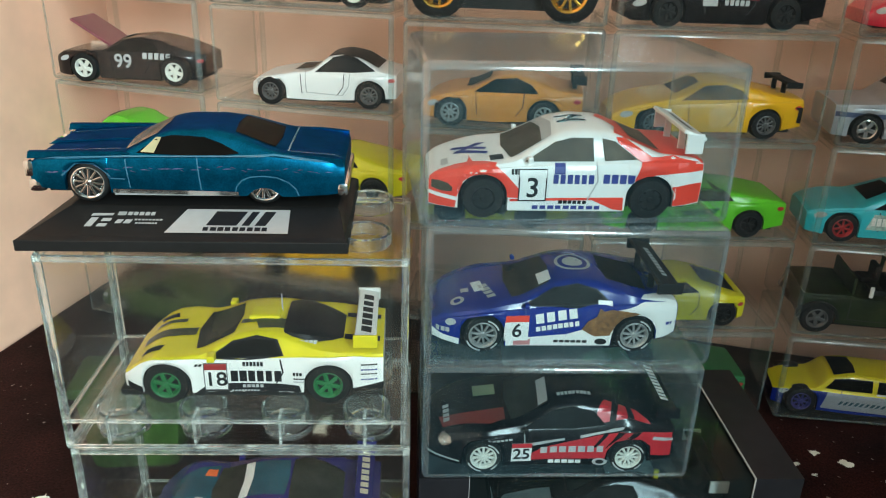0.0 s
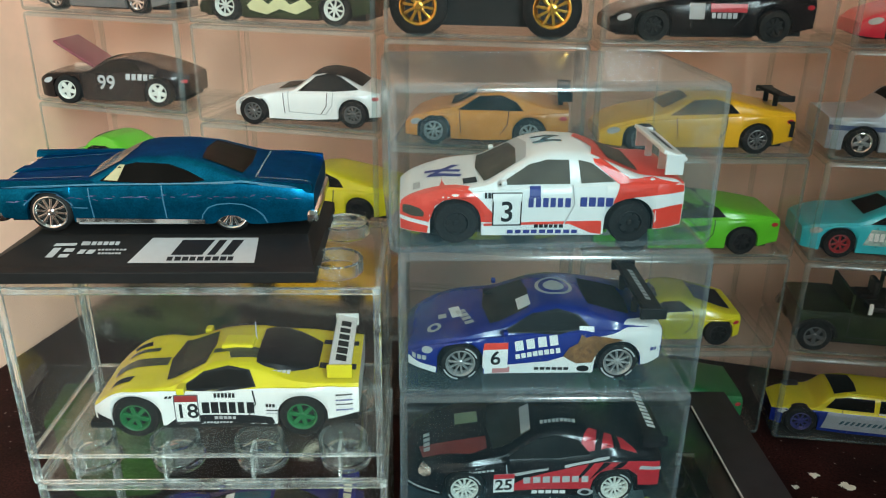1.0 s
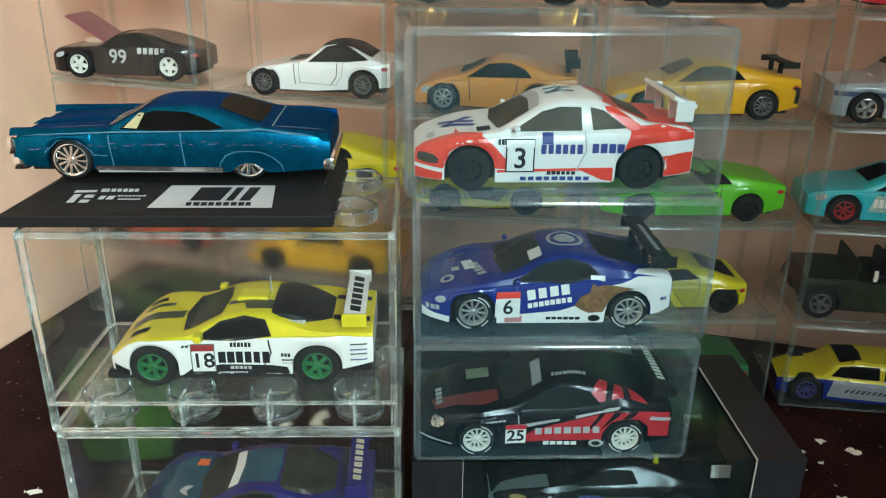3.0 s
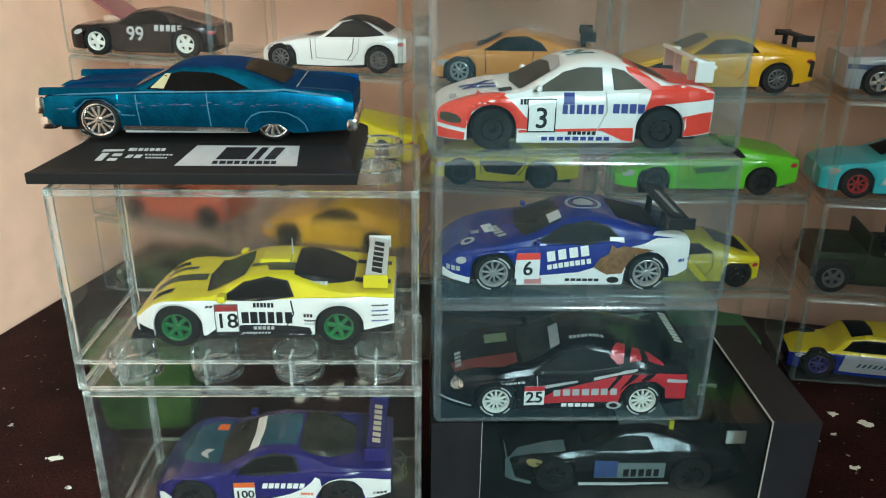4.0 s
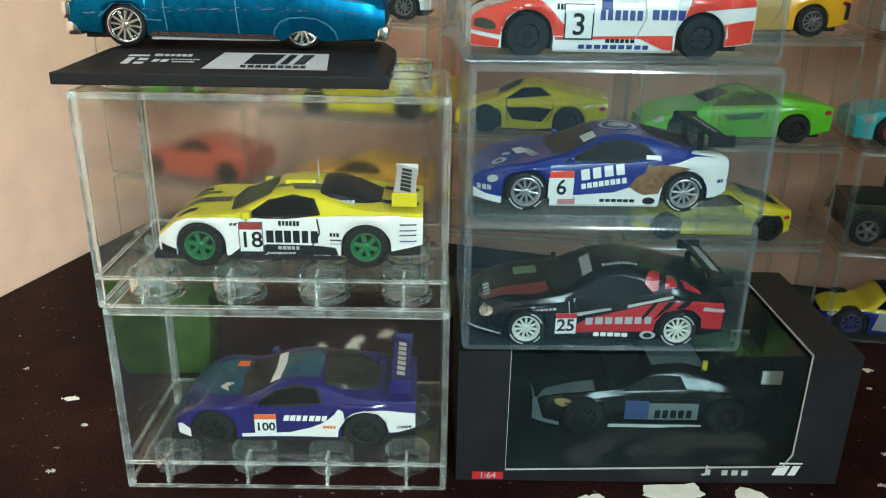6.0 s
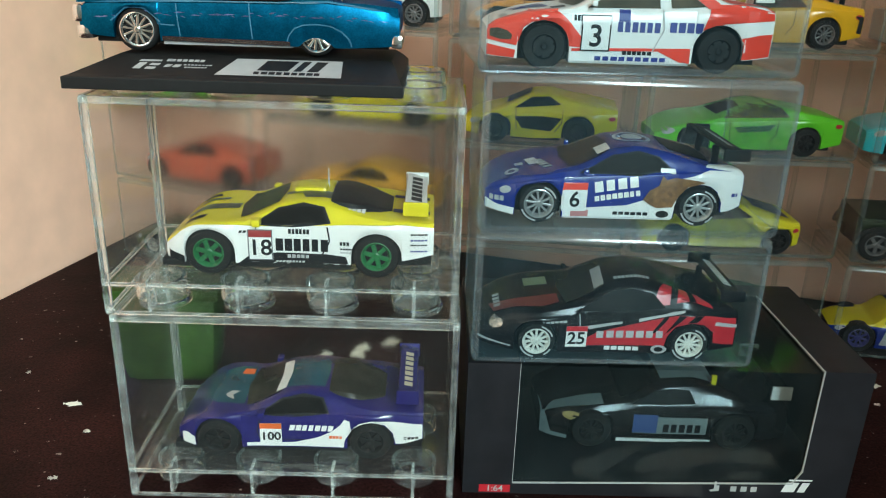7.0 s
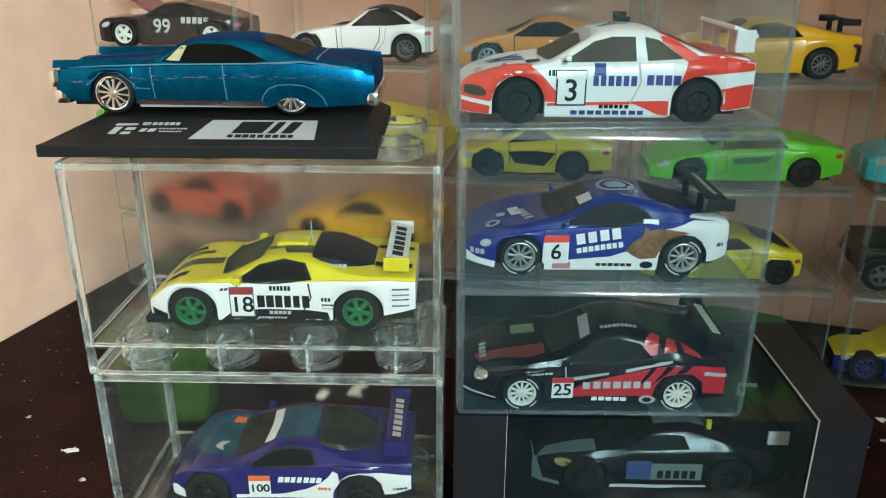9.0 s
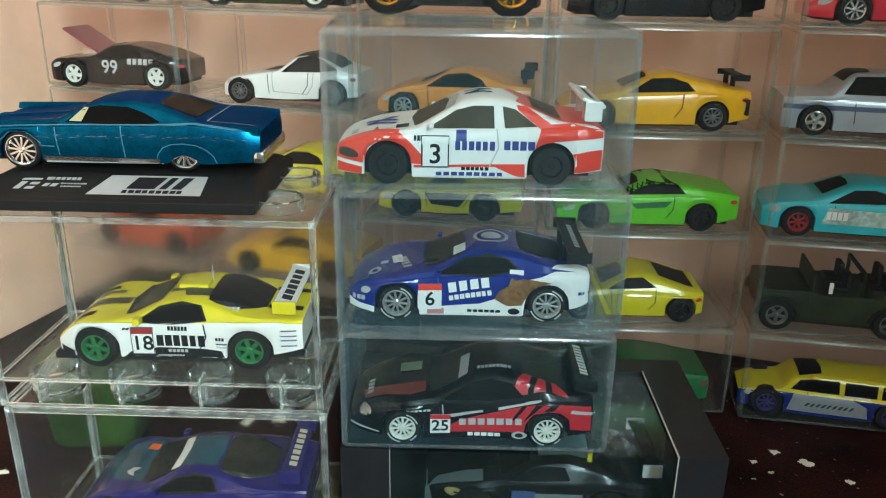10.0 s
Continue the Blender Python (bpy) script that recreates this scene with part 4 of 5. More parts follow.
race_plate(car, "6", -10.4, 6.4, 5.8, 6.8, RED, 5.2)
car.side("printed_word", bars(4, 11.0, 2.5, gap=0.17, seed=4), (-0.4, 9.6), WHITE, turn=9, off=0.18, label="row of white printed bars")
car.side("printed_word", bars(8, 11.0, 1.3, gap=0.17, seed=5), (-0.2, 6.9), WHITE, turn=9, off=0.18)
car.side("door_gap", flat([(-8.6, 11.4), (-8.35, 11.4), (-7.6, 4.2), (-7.85, 4.2)], [(10.6, 11.8), (10.85, 11.8), (10.2, 8.6), (7.6, 7.0), (7.4, 7.2), (9.9, 8.7)]), (0, 0), NAVY, off=0.13)
car.side("window_trim", flat(grown([(-9.0, 11.9), (-1.0, 15.6), (4, 16.3), (8.5, 15.7), (11.5, 13.2), (4, 12.1)], 0.6)), (0, 0), INK, both=True, off=0.11)
car.side("door_mark", rect(3.4, 1.0), (11.0, 12.9), WHITE, off=0.2)
TAN = paint("tan_print", (0.30, 0.14, 0.045), 0.45, coat=0, vary=0.6, scale=900, second=(0.07, 0.035, 0.018))
car.side("tan_figure", flat([(5.6, 6.2), (7.0, 8.4), (9.0, 9.6), (9.8, 11.8), (10.8, 11.0), (12.6, 11.6), (17.5, 11.4), (19.6, 10.9), (15.6, 9.6), (13.4, 6.8), (12.6, 4.6), (9.0, 4.2), (7.4, 5.0)]), (0, 0), TAN, off=0.36, label="tan and brown printed patch")
car.side("printed_bars", bars(6, 8.5, 0.8, seed=5), (3.2, 2.6), INK, off=0.2)
car.side("printed_bars", rect(4.2, 1.7), (-9.0, 2.5), paint("pink_print", (0.5, 0.2, 0.2), 0.5, coat=0), off=0.2)
car.side("exhaust", disc(1.5, 0.9), (10.6, 2.7), BLACK, off=0.22)
car.side("printed_bars", bars(4, 4.4, 0.9, seed=6), (28.6, 7.6), NAVY, off=0.2)
wing = car.wing(26.0, 17.9, 28.5, 5.6, 14, BLACK, BLACK, legs=6.4, leg_x=-2, plate_high=2.8)
bm = bars(9, 18, 1.4, gap=0.16, seed=7)
bmesh.ops.transform(bm, matrix=Matrix.Translation((26.0, 0, 17.9)) @ Matrix.Rotation(radians(14), 4, "Y") @ Matrix.Translation((0, 0, 0.56)) @ Matrix.Rotation(math.pi / 2, 4, "Z"), verts=bm.verts)
car.add("printed_word", bm, GREY, parent=wing)

# the red and white coupe
s = dict(ends=(-31.0, 31.2), axles=(-18.8, 19.2), arch=5.6, hub=4.7, radius=4.75, width=28.0, tyre=4.4, flare=0.4, tumble=0.024,
         top=[(-31, 8.0), (-29.5, 9.6), (-22, 11.8), (-12, 13.2), (-2, 19.0), (3, 20.0), (10, 19.6), (21, 14.8), (24, 14.6), (30, 14.2), (31.2, 12.8)],
         shoulder=[(-31, 7.0), (-27, 9.4), (-19, 11.4), (-8, 12.0), (6, 12.6), (18, 13.2), (30, 13.2), (34, 12.2)],
         plan=[(-31, 0.72), (-29.5, 0.84), (-25, 0.94), (-18, 1.0), (0, 0.98), (18, 1.0), (28, 0.96), (31.2, 0.88)],
         sill=[(-31, 2.2), (-25, 2.0), (-12, 1.8), (12, 1.8), (26, 3.0), (34, 3.8)], paint=WHITE, rim=BLACK, rim_size=0.9, spokes=6, spoke=0.9, skirt_paint=WHITE)
car = Car("model_race_car", at(21.5, 193.2, 109.9, 1.0), "red and white model race car with black wheels", s, "racing cars in clear boxes", 110)
car.side("side_window", flat([(-9.8, 12.9), (-3.0, 17.0), (1.0, 18.0), (5.6, 18.0), (5.8, 13.2)], [(7.6, 18.0), (10.5, 17.4), (15.6, 13.8), (8.2, 13.3)]), (0, 0), AMBERGLASS, both=True, off=0.15, label="brown side windows")
car.over("windscreen", flat([(-12.6, -10.2), (-4.4, -8.4), (-3.4, 0), (-4.4, 8.4), (-12.6, 10.2), (-13.8, 0)]), (0, 0), AMBERGLASS, off=0.15, label="brown windscreen")
car.over("screen_strip", flat([(-5.6, -8.8), (-3.4, -8.4), (-2.2, 0), (-3.4, 8.4), (-5.6, 8.8), (-4.6, 0)]), (0, 0), GREY, off=0.2)
car.over("tail_paint", flat([(10.5, -9.0), (34, -12.0), (34, 12.0), (10.5, 9.0), (8.5, 3), (12, -3)]), (0, 0), RED, off=0.13, label="red painted tail")
car.side("red_pillar", flat([(10.8, 18.2), (13.0, 17.9), (18.5, 14.6), (18.0, 13.4), (16.2, 13.4), (11.2, 17.2)]), (0, 0), RED, off=0.14)
car.over("rear_window", flat([(14.5, -7.6), (21.4, -8.6), (21.6, 8.6), (14.5, 7.6)]), (0, 0), AMBERGLASS, off=0.3, label="brown rear window")
car.side("red_nose", flat([(-30.9, 2.4), (-25.0, 2.1), (-24.8, 3.8), (-30.9, 4.8)]), (0, 0), RED, off=0.13)
car.side("red_nose", flat([(-30.9, 5.7), (-24.7, 4.8), (-23.4, 8.6), (-21.6, 9.9), (-21.6, 11.8), (-24.5, 10.9), (-27, 10.0), (-30.9, 7.8)]), (0, 0), RED, off=0.2)
car.over("red_fender", flat([(-30.6, -9.4), (-25, -9.0), (-19, -10.4), (-15.8, -12.6), (-16.4, -13.3), (-24, -12.8), (-30.6, -10.4)]), (0, 0), RED, off=0.24)
car.side("red_fender", flat([(-21.7, 9.9), (-19.3, 10.45), (-16.9, 9.9), (-14.9, 8.4), (-13.5, 5.0), (-7.4, 4.6), (-10.5, 6.6), (-14.2, 10.6), (-16.0, 11.9), (-21.7, 11.8)]), (0, 0), RED, off=0.2)
car.side("red_sill", flat([(-12.8, 4.6), (13.0, 5.2), (13.2, 2.0), (11, 2.2), (6.0, 4.4), (-12.8, 4.0)]), (0, 0), RED, off=0.14)
car.side("red_flank", flat([(15.2, 9.0), (20, 10.6), (34, 11.4), (34, 13.0), (24, 14.4), (16, 14.4), (13, 16.4), (16.5, 13.4)]), (0, 0), RED, off=0.13)
car.side("red_tail", flat([(24.8, 3.0), (34, 3.8), (34, 8.6), (28, 8.4), (24.2, 7.6)]), (0, 0), RED, off=0.13)
car.side("headlight", flat([(-30.2, 6.4), (-28.0, 5.9), (-25.8, 6.0), (-25.6, 6.9), (-26.6, 7.8), (-28.6, 8.2), (-30.2, 7.8)]), (0, 0), AMBERGLASS, off=0.3, label="dark headlight")
race_plate(car, "3", -7.8, 7.8, 6.2, 7.0, WHITE, 6.4)
car.side("number_frame", flat([(-11.0, 4.1), (-4.6, 4.1), (-4.6, 4.4), (-11.0, 4.4)], [(-11.0, 11.25), (-4.6, 11.25), (-4.6, 11.55), (-11.0, 11.55)], [(-11.0, 4.4), (-10.7, 4.4), (-10.7, 11.25), (-11.0, 11.25)], [(-4.9, 4.4), (-4.6, 4.4), (-4.6, 11.25), (-4.9, 11.25)]), (0, 0), INK, off=0.3)
car.side("printed_word", bars(6, 9.6, 2.1, gap=0.17, seed=4), (1.6, 9.3), NAVY, off=0.16, label="row of navy printed bars")
car.side("printed_word", bars(4, 7.4, 2.1, gap=0.17, seed=5), (11.8, 9.5), NAVY, off=0.16)
car.side("navy_mark", rect(2.4, 2.4), (-1.8, 11.6), NAVY, off=0.16)
car.side("printed_bars", bars(6, 6.6, 0.8, seed=6), (1.6, 3.9), INK, off=0.2)
car.side("printed_bars", bars(9, 16, 0.9, seed=7), (0.4, 2.6), NAVY, off=0.2)
car.side("printed_bars", bars(3, 2.2, 1.2, seed=8), (-11.6, 10.9), INK, off=0.16)
car.side("door_gap", flat([(6.2, 13.0), (6.5, 13.0), (7.0, 9.0), (5.0, 4.4), (4.7, 4.5), (6.7, 9.0)]), (0, 0), GREY, off=0.2)
car.over("hood_figure", flat([(-25, -1), (-17.5, -5), (-17, -3.5), (-24, 0.5)], [(-25.5, 2.5), (-17.5, -1.5), (-17, 0), (-25, 4)], [(-25, -1), (-23, -1), (-17, 4), (-19, 4.6)]), (0, 0), NAVY, off=0.15)
car.over("hood_mark", rect(3.0, 3.6), (-15.6, -8.6), INK, off=0.15)
car.over("hood_mark", rect(1.6, 4.4), (-27.2, -5.0), GREY, off=0.15)
car.over("roof_figure", flat([(-1, -2), (5.5, -2.6), (5.5, -1.2), (-1, -0.6)], [(-1, 2.4), (5.5, 1.8), (5.5, 3.0), (-1, 3.6)], [(0, -1), (2, -1), (5, 2.5), (3, 2.5)]), (0, 0), TEALTOP, off=0.15)
car.mirrors(-8.8, 14.0, WHITE, 0.8)
wing = car.wing(28.4, 19.2, 24, 5.8, 20, WHITE, WHITE, legs=5.0, leg_x=-0.5, plate_high=4.6, far=WHITE, drop=0.9, plate_long=4.0)
bm = bars(7, 16, 1.4, gap=0.16, seed=7)
bmesh.ops.transform(bm, matrix=Matrix.Translation((28.4, 0, 19.2)) @ Matrix.Rotation(radians(20), 4, "Y") @ Matrix.Translation((0, 0, 0.56)) @ Matrix.Rotation(math.pi / 2, 4, "Z"), verts=bm.verts)
car.add("printed_word", bm, INK, parent=wing)

# the black and red coupe
JET = paint("black_enamel", (0.006, 0.005, 0.006), 0.2, coat=0.2, vary=0.4, spec=0.3)
s = dict(ends=(-33.0, 30.6), axles=(-18.8, 18.8), arch=5.4, hub=4.5, radius=4.7, width=28.5, tyre=4.2, flare=0.6, tumble=0.026,
         top=[(-33, 6.2), (-31.5, 8.4), (-24, 11.4), (-12, 13.0), (-9, 13.6), (0, 18.6), (6, 19.4), (12, 18.4), (22, 15.0), (29, 14.0), (30.6, 12.4)],
         shoulder=[(-33, 5.4), (-28, 8.6), (-19, 10.8), (-8, 11.4), (6, 12.0), (18, 13.0), (26, 12.8), (32, 11.6)],
         plan=[(-33, 0.66), (-31, 0.80), (-26, 0.93), (-18, 1.0), (0, 0.96), (18, 1.0), (28, 0.96), (32, 0.88)],
         sill=[(-33, 2.4), (-24, 1.6), (-12, 1.6), (12, 1.6), (26, 3.0), (32, 3.6)], tyre_print=True, paint=JET, rim_size=1.12, rim=WHITERIM, spokes=11, spoke=0.3)
car = Car("model_race_car", at(25.0, 192.0, 39.9, 0.5), "black and red model race car with white wheels", s, "racing cars in clear boxes", 110)
car.side("side_window", flat([(-9.0, 12.2), (-1.0, 16.6), (4, 17.6), (9.5, 16.6), (12.5, 13.6), (4, 12.4)]), (0, 0), GLASS, both=True, off=0.15, label="smoked side window")
car.over("windscreen", flat([(-11.5, -9.6), (-2.2, -8.0), (-1.4, 0), (-2.2, 8.0), (-11.5, 9.6), (-12.6, 0)]), (0, 0), SMOKE, off=0.15, label="smoked windscreen")
car.over("screen_strip", flat([(-4.4, -7.8), (-2.0, -7.4), (-1.2, 3.0), (-3.6, 3.0)]), (0, 0), GREY, off=0.22)
# maroon patch paints the red reflection on the black hood
car.over("hood_panel", flat([(-29, -8.0), (-17, -10.5), (-13, -9), (-13, -4), (-24, -4.5), (-30, -3)]), (0, 0), paint("maroon_reflection", (0.20, 0.03, 0.025), 0.3), off=0.14)
car.over("hood_print", bars(4, 8, 1.6, seed=3), (-28, -2.5), GREY, turn=-90, off=0.15)
car.over("hood_print", rect(6.0, 5.0), (-17.5, 5.0), paint("olive_print", (0.2, 0.24, 0.14), 0.5, coat=0), off=0.15)
car.side("headlight", disc(1.7, 1.1), (-28.6, 8.2), CHROME, turn=25, off=0.2, label="silvered headlight")
car.mirrors(-8.4, 13.0, JET, 0.8)
car.side("door_gap", flat([(-8.6, 11.6), (-8.35, 11.6), (-7.8, 4.0), (-8.05, 4.0)]), (0, 0), GREY, off=0.1)
car.side("printed_bars", bars(6, 6.4, 0.5, seed=21), (-14.6, 9.9), GREY, off=0.25)
car.side("lip_line", flat([(-33, 3.6), (-25, 2.6), (-25, 3.0), (-33, 4.2)]), (0, 0), GREY, off=0.15)
car.side("red_flank", flat([(-10, 3.4), (-4, 7.2), (4, 9.4), (10, 11.0), (16, 12.4), (22, 12.4), (30, 11.4), (30.3, 4.2), (24.8, 5.0), (24.4, 8.0), (22, 10), (18.8, 10.6), (15, 9.4), (13.2, 6.6), (12.8, 4.0)]), (0, 0), CRIMSON, off=0.14)
car.over("red_pillar", flat([(9.5, -12.5), (24, -12.8), (21, -8.8), (12.5, -8.0)]), (0, 0), CRIMSON, off=0.13)
car.over("black_slash", flat([(13.4, -12.6), (15.0, -12.6), (16.4, -8.2), (14.6, -8.1)], [(18.0, -12.7), (19.8, -12.7), (19.6, -8.6), (18.2, -8.4)]), (0, 0), JET, off=0.18)
car.side("black_slash", flat([(12, 11.5), (13.4, 11.8), (10.4, 7.6), (9.2, 7.2)], [(15.6, 12.3), (17.4, 12.4), (13.4, 8.0), (12.4, 7.0)], [(19.4, 12.4), (21.6, 12.4), (19.8, 10.7), (17.6, 10.6)]), (0, 0), JET, off=0.19)
car.side("white_slash", flat([(24.6, 9.8), (31.6, 9.0), (31.6, 9.8), (25, 10.8)], [(-6, 8.0), (2, 9.6), (2, 10.2), (-7, 8.8)], [(6, 10.2), (17, 13.0), (17, 13.5), (6, 11.0)]), (0, 0), GREY, off=0.18)
race_plate(car, "25", -9.0, 6.0, 5.2, 5.6, CRIMSON, 4.6)
car.side("printed_word", bars(7, 17.0, 1.9, gap=0.17, seed=3), (4.4, 6.9), GREY, turn=2, off=0.2, label="row of pale printed bars")
car.side("printed_bars", bars(5, 8.8, 1.1, seed=5), (2.6, 2.9), WHITE, off=0.2)
car.side("exhaust", disc(1.9, 1.2), (11.6, 3.0), GREY, off=0.22)
car.side("exhaust", disc(1.1, 0.7), (11.6, 3.0), BLACK, off=0.3)
car.over("printed_bars", bars(9, 9.0, 1.3, seed=9), (5.0, -6.2), GREY, off=0.16)
wing = car.wing(28.2, 17.8, 26, 5.4, 16, JET, JET, legs=6.6, leg_x=-2, plate_high=2.8)
bm = bars(10, 17, 2.2, gap=0.17, seed=7)
bmesh.ops.transform(bm, matrix=Matrix.Translation((28.2, 0, 17.8)) @ Matrix.Rotation(radians(16), 4, "Y") @ Matrix.Translation((0, 0, 0.56)) @ Matrix.Rotation(math.pi / 2, 4, "Z"), verts=bm.verts)
car.add("printed_word", bm, WHITE, parent=wing)

# the metallic blue cruiser on the plinth
METALBLUE = paint("metallic_blue_paint", (0.003, 0.108, 0.215), 0.34, metal=0.9, coat=0.0, spec=0.1, vary=0.28, scale=2500, edge=(0.10, 0.24, 0.62))
s = dict(ends=(-32.6, 37.6), axles=(-20.0, 19.3), arch=5.2, hub=4.4, radius=4.6, width=28.5, tyre=3.6, flare=0.1, tumble=0.034, rear=0.95, poke=-0.6,
         arches=[(-20.0, 5.0, 4.3), (19.3, 4.6, -0.6)],
         top=[(-32.6, 8.6), (-31.6, 10.4), (-22, 11.0), (-13, 11.6), (-11.5, 11.8), (-4.5, 15.5), (-1, 16.3), (7, 16.4), (13, 15.5), (22, 12.2), (25, 11.8), (36, 10.8), (37.6, 9.6)],
         shoulder=[(-32.6, 7.8), (-31.6, 9.8), (-20, 10.4), (-8, 10.6), (10, 10.8), (20, 11.4), (30, 10.6), (36, 9.6), (37.6, 8.6)],
         plan=[(-32.6, 0.90), (-31.4, 0.96), (-25, 0.99), (0, 1.0), (25, 1.0), (34, 0.97), (37.6, 0.90)],
         sill=[(-32.6, 3.6), (-27, 3.0), (-15, 2.4), (12, 2.0), (26, 1.9), (37.6, 2.6)], paint=METALBLUE, rim_size=1.25, rim=CHROME, spokes=12, spoke=0.3, skirt_paint=GREY, skirt=0.6)
car = Car("model_cruiser_car", at(-66.2, 198.2, 110.2, 0.8), "metallic blue model hardtop cruiser with chrome wheels on a plinth", s, "", 110)
car.side("side_window", flat([(-8.8, 11.5), (-4.4, 14.4), (-1, 15.1), (6, 14.9), (10, 13.7), (14.2, 11.8), (11, 11.4), (2, 11.2)]), (0, 0), GLASS, both=True, off=0.15, label="dark side window")
car.over("windscreen", flat([(-11.6, -10.6), (-4.8, -8.6), (-3.8, 0), (-4.8, 8.6), (-11.6, 10.6), (-12.6, 0)]), (0, 0), paint("clear_screen", (0.12, 0.13, 0.11), 0.2, coat=0.3), off=0.15, label="clear windscreen")
car.over("rear_window", flat([(12.6, -7.6), (21.6, -9.2), (22.2, 0), (21.6, 9.2), (12.6, 7.6), (12.0, 0)]), (0, 0), GLASS, off=0.15, label="dark rear window")
# pale lines painting glints along the body's creases, gaps and seams
GLEAM = paint("pale_blue_gleam", (0.05, 0.21, 0.34), 0.25, metal=0.4)
car.side("seat_glimpse", flat([(-7.8, 11.7), (-4.6, 14.6), (-3.4, 14.6), (-4.8, 11.6)]), (0, 0), paint("cream_trim", (0.45, 0.40, 0.22), 0.6, coat=0), off=0.2)
car.side("door_gap", flat([(-11.2, 10.4), (-10.9, 10.4), (-10.4, 3.6), (-10.7, 3.6)], [(4.6, 10.8), (4.9, 10.8), (5.4, 3.4), (5.1, 3.4)]), (0, 0), GLEAM, off=0.14)
car.side("sill_trim", flat([(-14.5, 2.5), (13.5, 2.1), (13.5, 3.1), (-14.5, 3.5)]), (0, 0), CHROME, off=0.2)
FLAME = paint("flame_tampo", (0.07, 0.10, 0.22), 0.35, metal=0.3, vary=0.6, scale=1500)
flames = []
wild = random.Random(11)
for k in range(34):
    x = -29 + k * 1.88 + wild.uniform(-0.4, 0.4)
    z = 7.5 + 1.0 * math.sin((k - 4) / 30 * math.pi) + wild.uniform(-0.45, 0.45)
    ln, up = wild.uniform(1.0, 3.0), wild.uniform(-0.5, 0.5)
    flames.append([(x, z), (x + ln * 0.4, z + 0.22 + up * 0.5), (x + ln, z + up), (x + ln * 0.45, z - 0.08 + up * 0.3)])
car.side("flame_print", flat(*flames), (0, 0), FLAME, off=0.13, label="faint violet flame print")
car.side("skirt_line", flat([(12.8, 2.2), (13.3, 4.2), (14.6, 5.8), (16.6, 6.6), (19.5, 6.8), (22.4, 6.5), (24.8, 5.4), (26.4, 3.8), (27, 2.2), (27.3, 2.2), (26.7, 4.0), (25.0, 5.65), (22.5, 6.8), (19.5, 7.1), (16.5, 6.9), (14.4, 6.05), (13.05, 4.3), (12.5, 2.2)]), (0, 0), GLEAM, off=0.13)
car.side("fender_line", flat([(-25.2, 6.4), (-22, 9.2), (-18, 9.2), (-14.8, 6.4), (-14.5, 6.55), (-17.9, 9.45), (-22.1, 9.45), (-25.5, 6.55)]), (0, 0), GLEAM, off=0.13)
car.side("fender_badge", flat([(-16, 5.9), (-11.5, 5.7), (-11.5, 6.0), (-16, 6.2)]), (0, 0), GLEAM, off=0.14)
car.side("belt_line", flat([(-31, 9.9), (-10, 10.7), (12, 11.0), (22, 11.4), (36, 9.7), (36, 10.0), (22, 11.8), (12, 11.3), (-10, 11.0), (-31, 10.2)]), (0, 0), GLEAM, off=0.12)
car.add("front_bumper", box(-33.4, -29.8, -13.4, 13.4, 2.2, 5.4, bevel=1.0), CHROME, "chrome front bumper", True)
for y in (-13.4, 9.6):
    car.add("headlight", box(-33.8, -31.6, y, y + 3.8, 5.8, 9.6, bevel=0.7), CHROME, "stacked chrome headlight", True)
car.add("rear_bumper", box(35.8, 38.4, -13.2, 13.2, 2.0, 5.0, bevel=0.8), CHROME, "chrome rear bumper", True)
for y in (-13.0, 11.8):
    car.add("fender_ridge", prism(bmesh.new(), [(-32.8, 10.0), (-32.4, 11.6), (-12, 11.9), (-10, 11.4), (-12, 10.6)], y, y + 1.2), METALBLUE)
    car.add("tail_fin", prism(bmesh.new(), [(22, 11.6), (30, 11.5), (37.2, 10.8), (37.4, 8.8), (24, 10.8)], y, y + 1.2), METALBLUE)
car.add("hood_ridge", prism(bmesh.new(), [(-32.6, 10.0), (-31.0, 10.9), (-13, 11.9), (-12, 11.4)], -1.4, 1.4), METALBLUE)
car.over("trunk_seam", flat([(24.5, -10.8), (24.9, -10.8), (24.9, 10.8), (24.5, 10.8)], [(25, -10.7), (36.2, -9.8), (36.2, -9.5), (25, -10.4)]), (0, 0), GLEAM, off=0.13)
car.over("hood_seam", flat([(-32, -8.0), (-13, -9.6), (-13, -9.3), (-32, -7.7)], [(-32, 8.0), (-13, 9.6), (-13, 9.3), (-32, 7.7)]), (0, 0), GLEAM, off=0.13)

# the dark car in the carton
s = spec(MIDSHIP, ends=(-34, 34), paint=JET, rim=BLACK, spokes=10, spoke=0.3,
         top=[(-34, 8), (-32, 9.6), (-22, 12.2), (-10, 13.6), (-1, 18.6), (8, 19.2), (18, 16.4), (28, 13.4), (34, 12.4)],
         plan=[(-34, 0.7), (-32, 0.84), (-26, 0.95), (0, 0.98), (30, 0.97), (34, 0.88)],
         sill=[(-34, 2.4), (-24, 1.8), (0, 1.8), (26, 3), (34, 4)], shoulder=[(-34, 7), (-27, 9.4), (-8, 11.6), (18, 12.6), (34, 11.2)])
car = Car("model_race_car", at(45.5, 204.0, 6.0, 0), "dark model race car with grey trim inside a carton", s, "", 80)
SLATE = paint("slate_trim", (0.20, 0.235, 0.235), 0.4)
car.side("side_window", flat(SIDE_WINDOW), (0, 0.2), GLASS, both=True, off=0.15)
car.over("windscreen", flat([(-12, -9.6), (-3.4, -8.0), (-2.6, 0), (-3.4, 8.0), (-12, 9.6)]), (0, 0), GLASS, off=0.15)
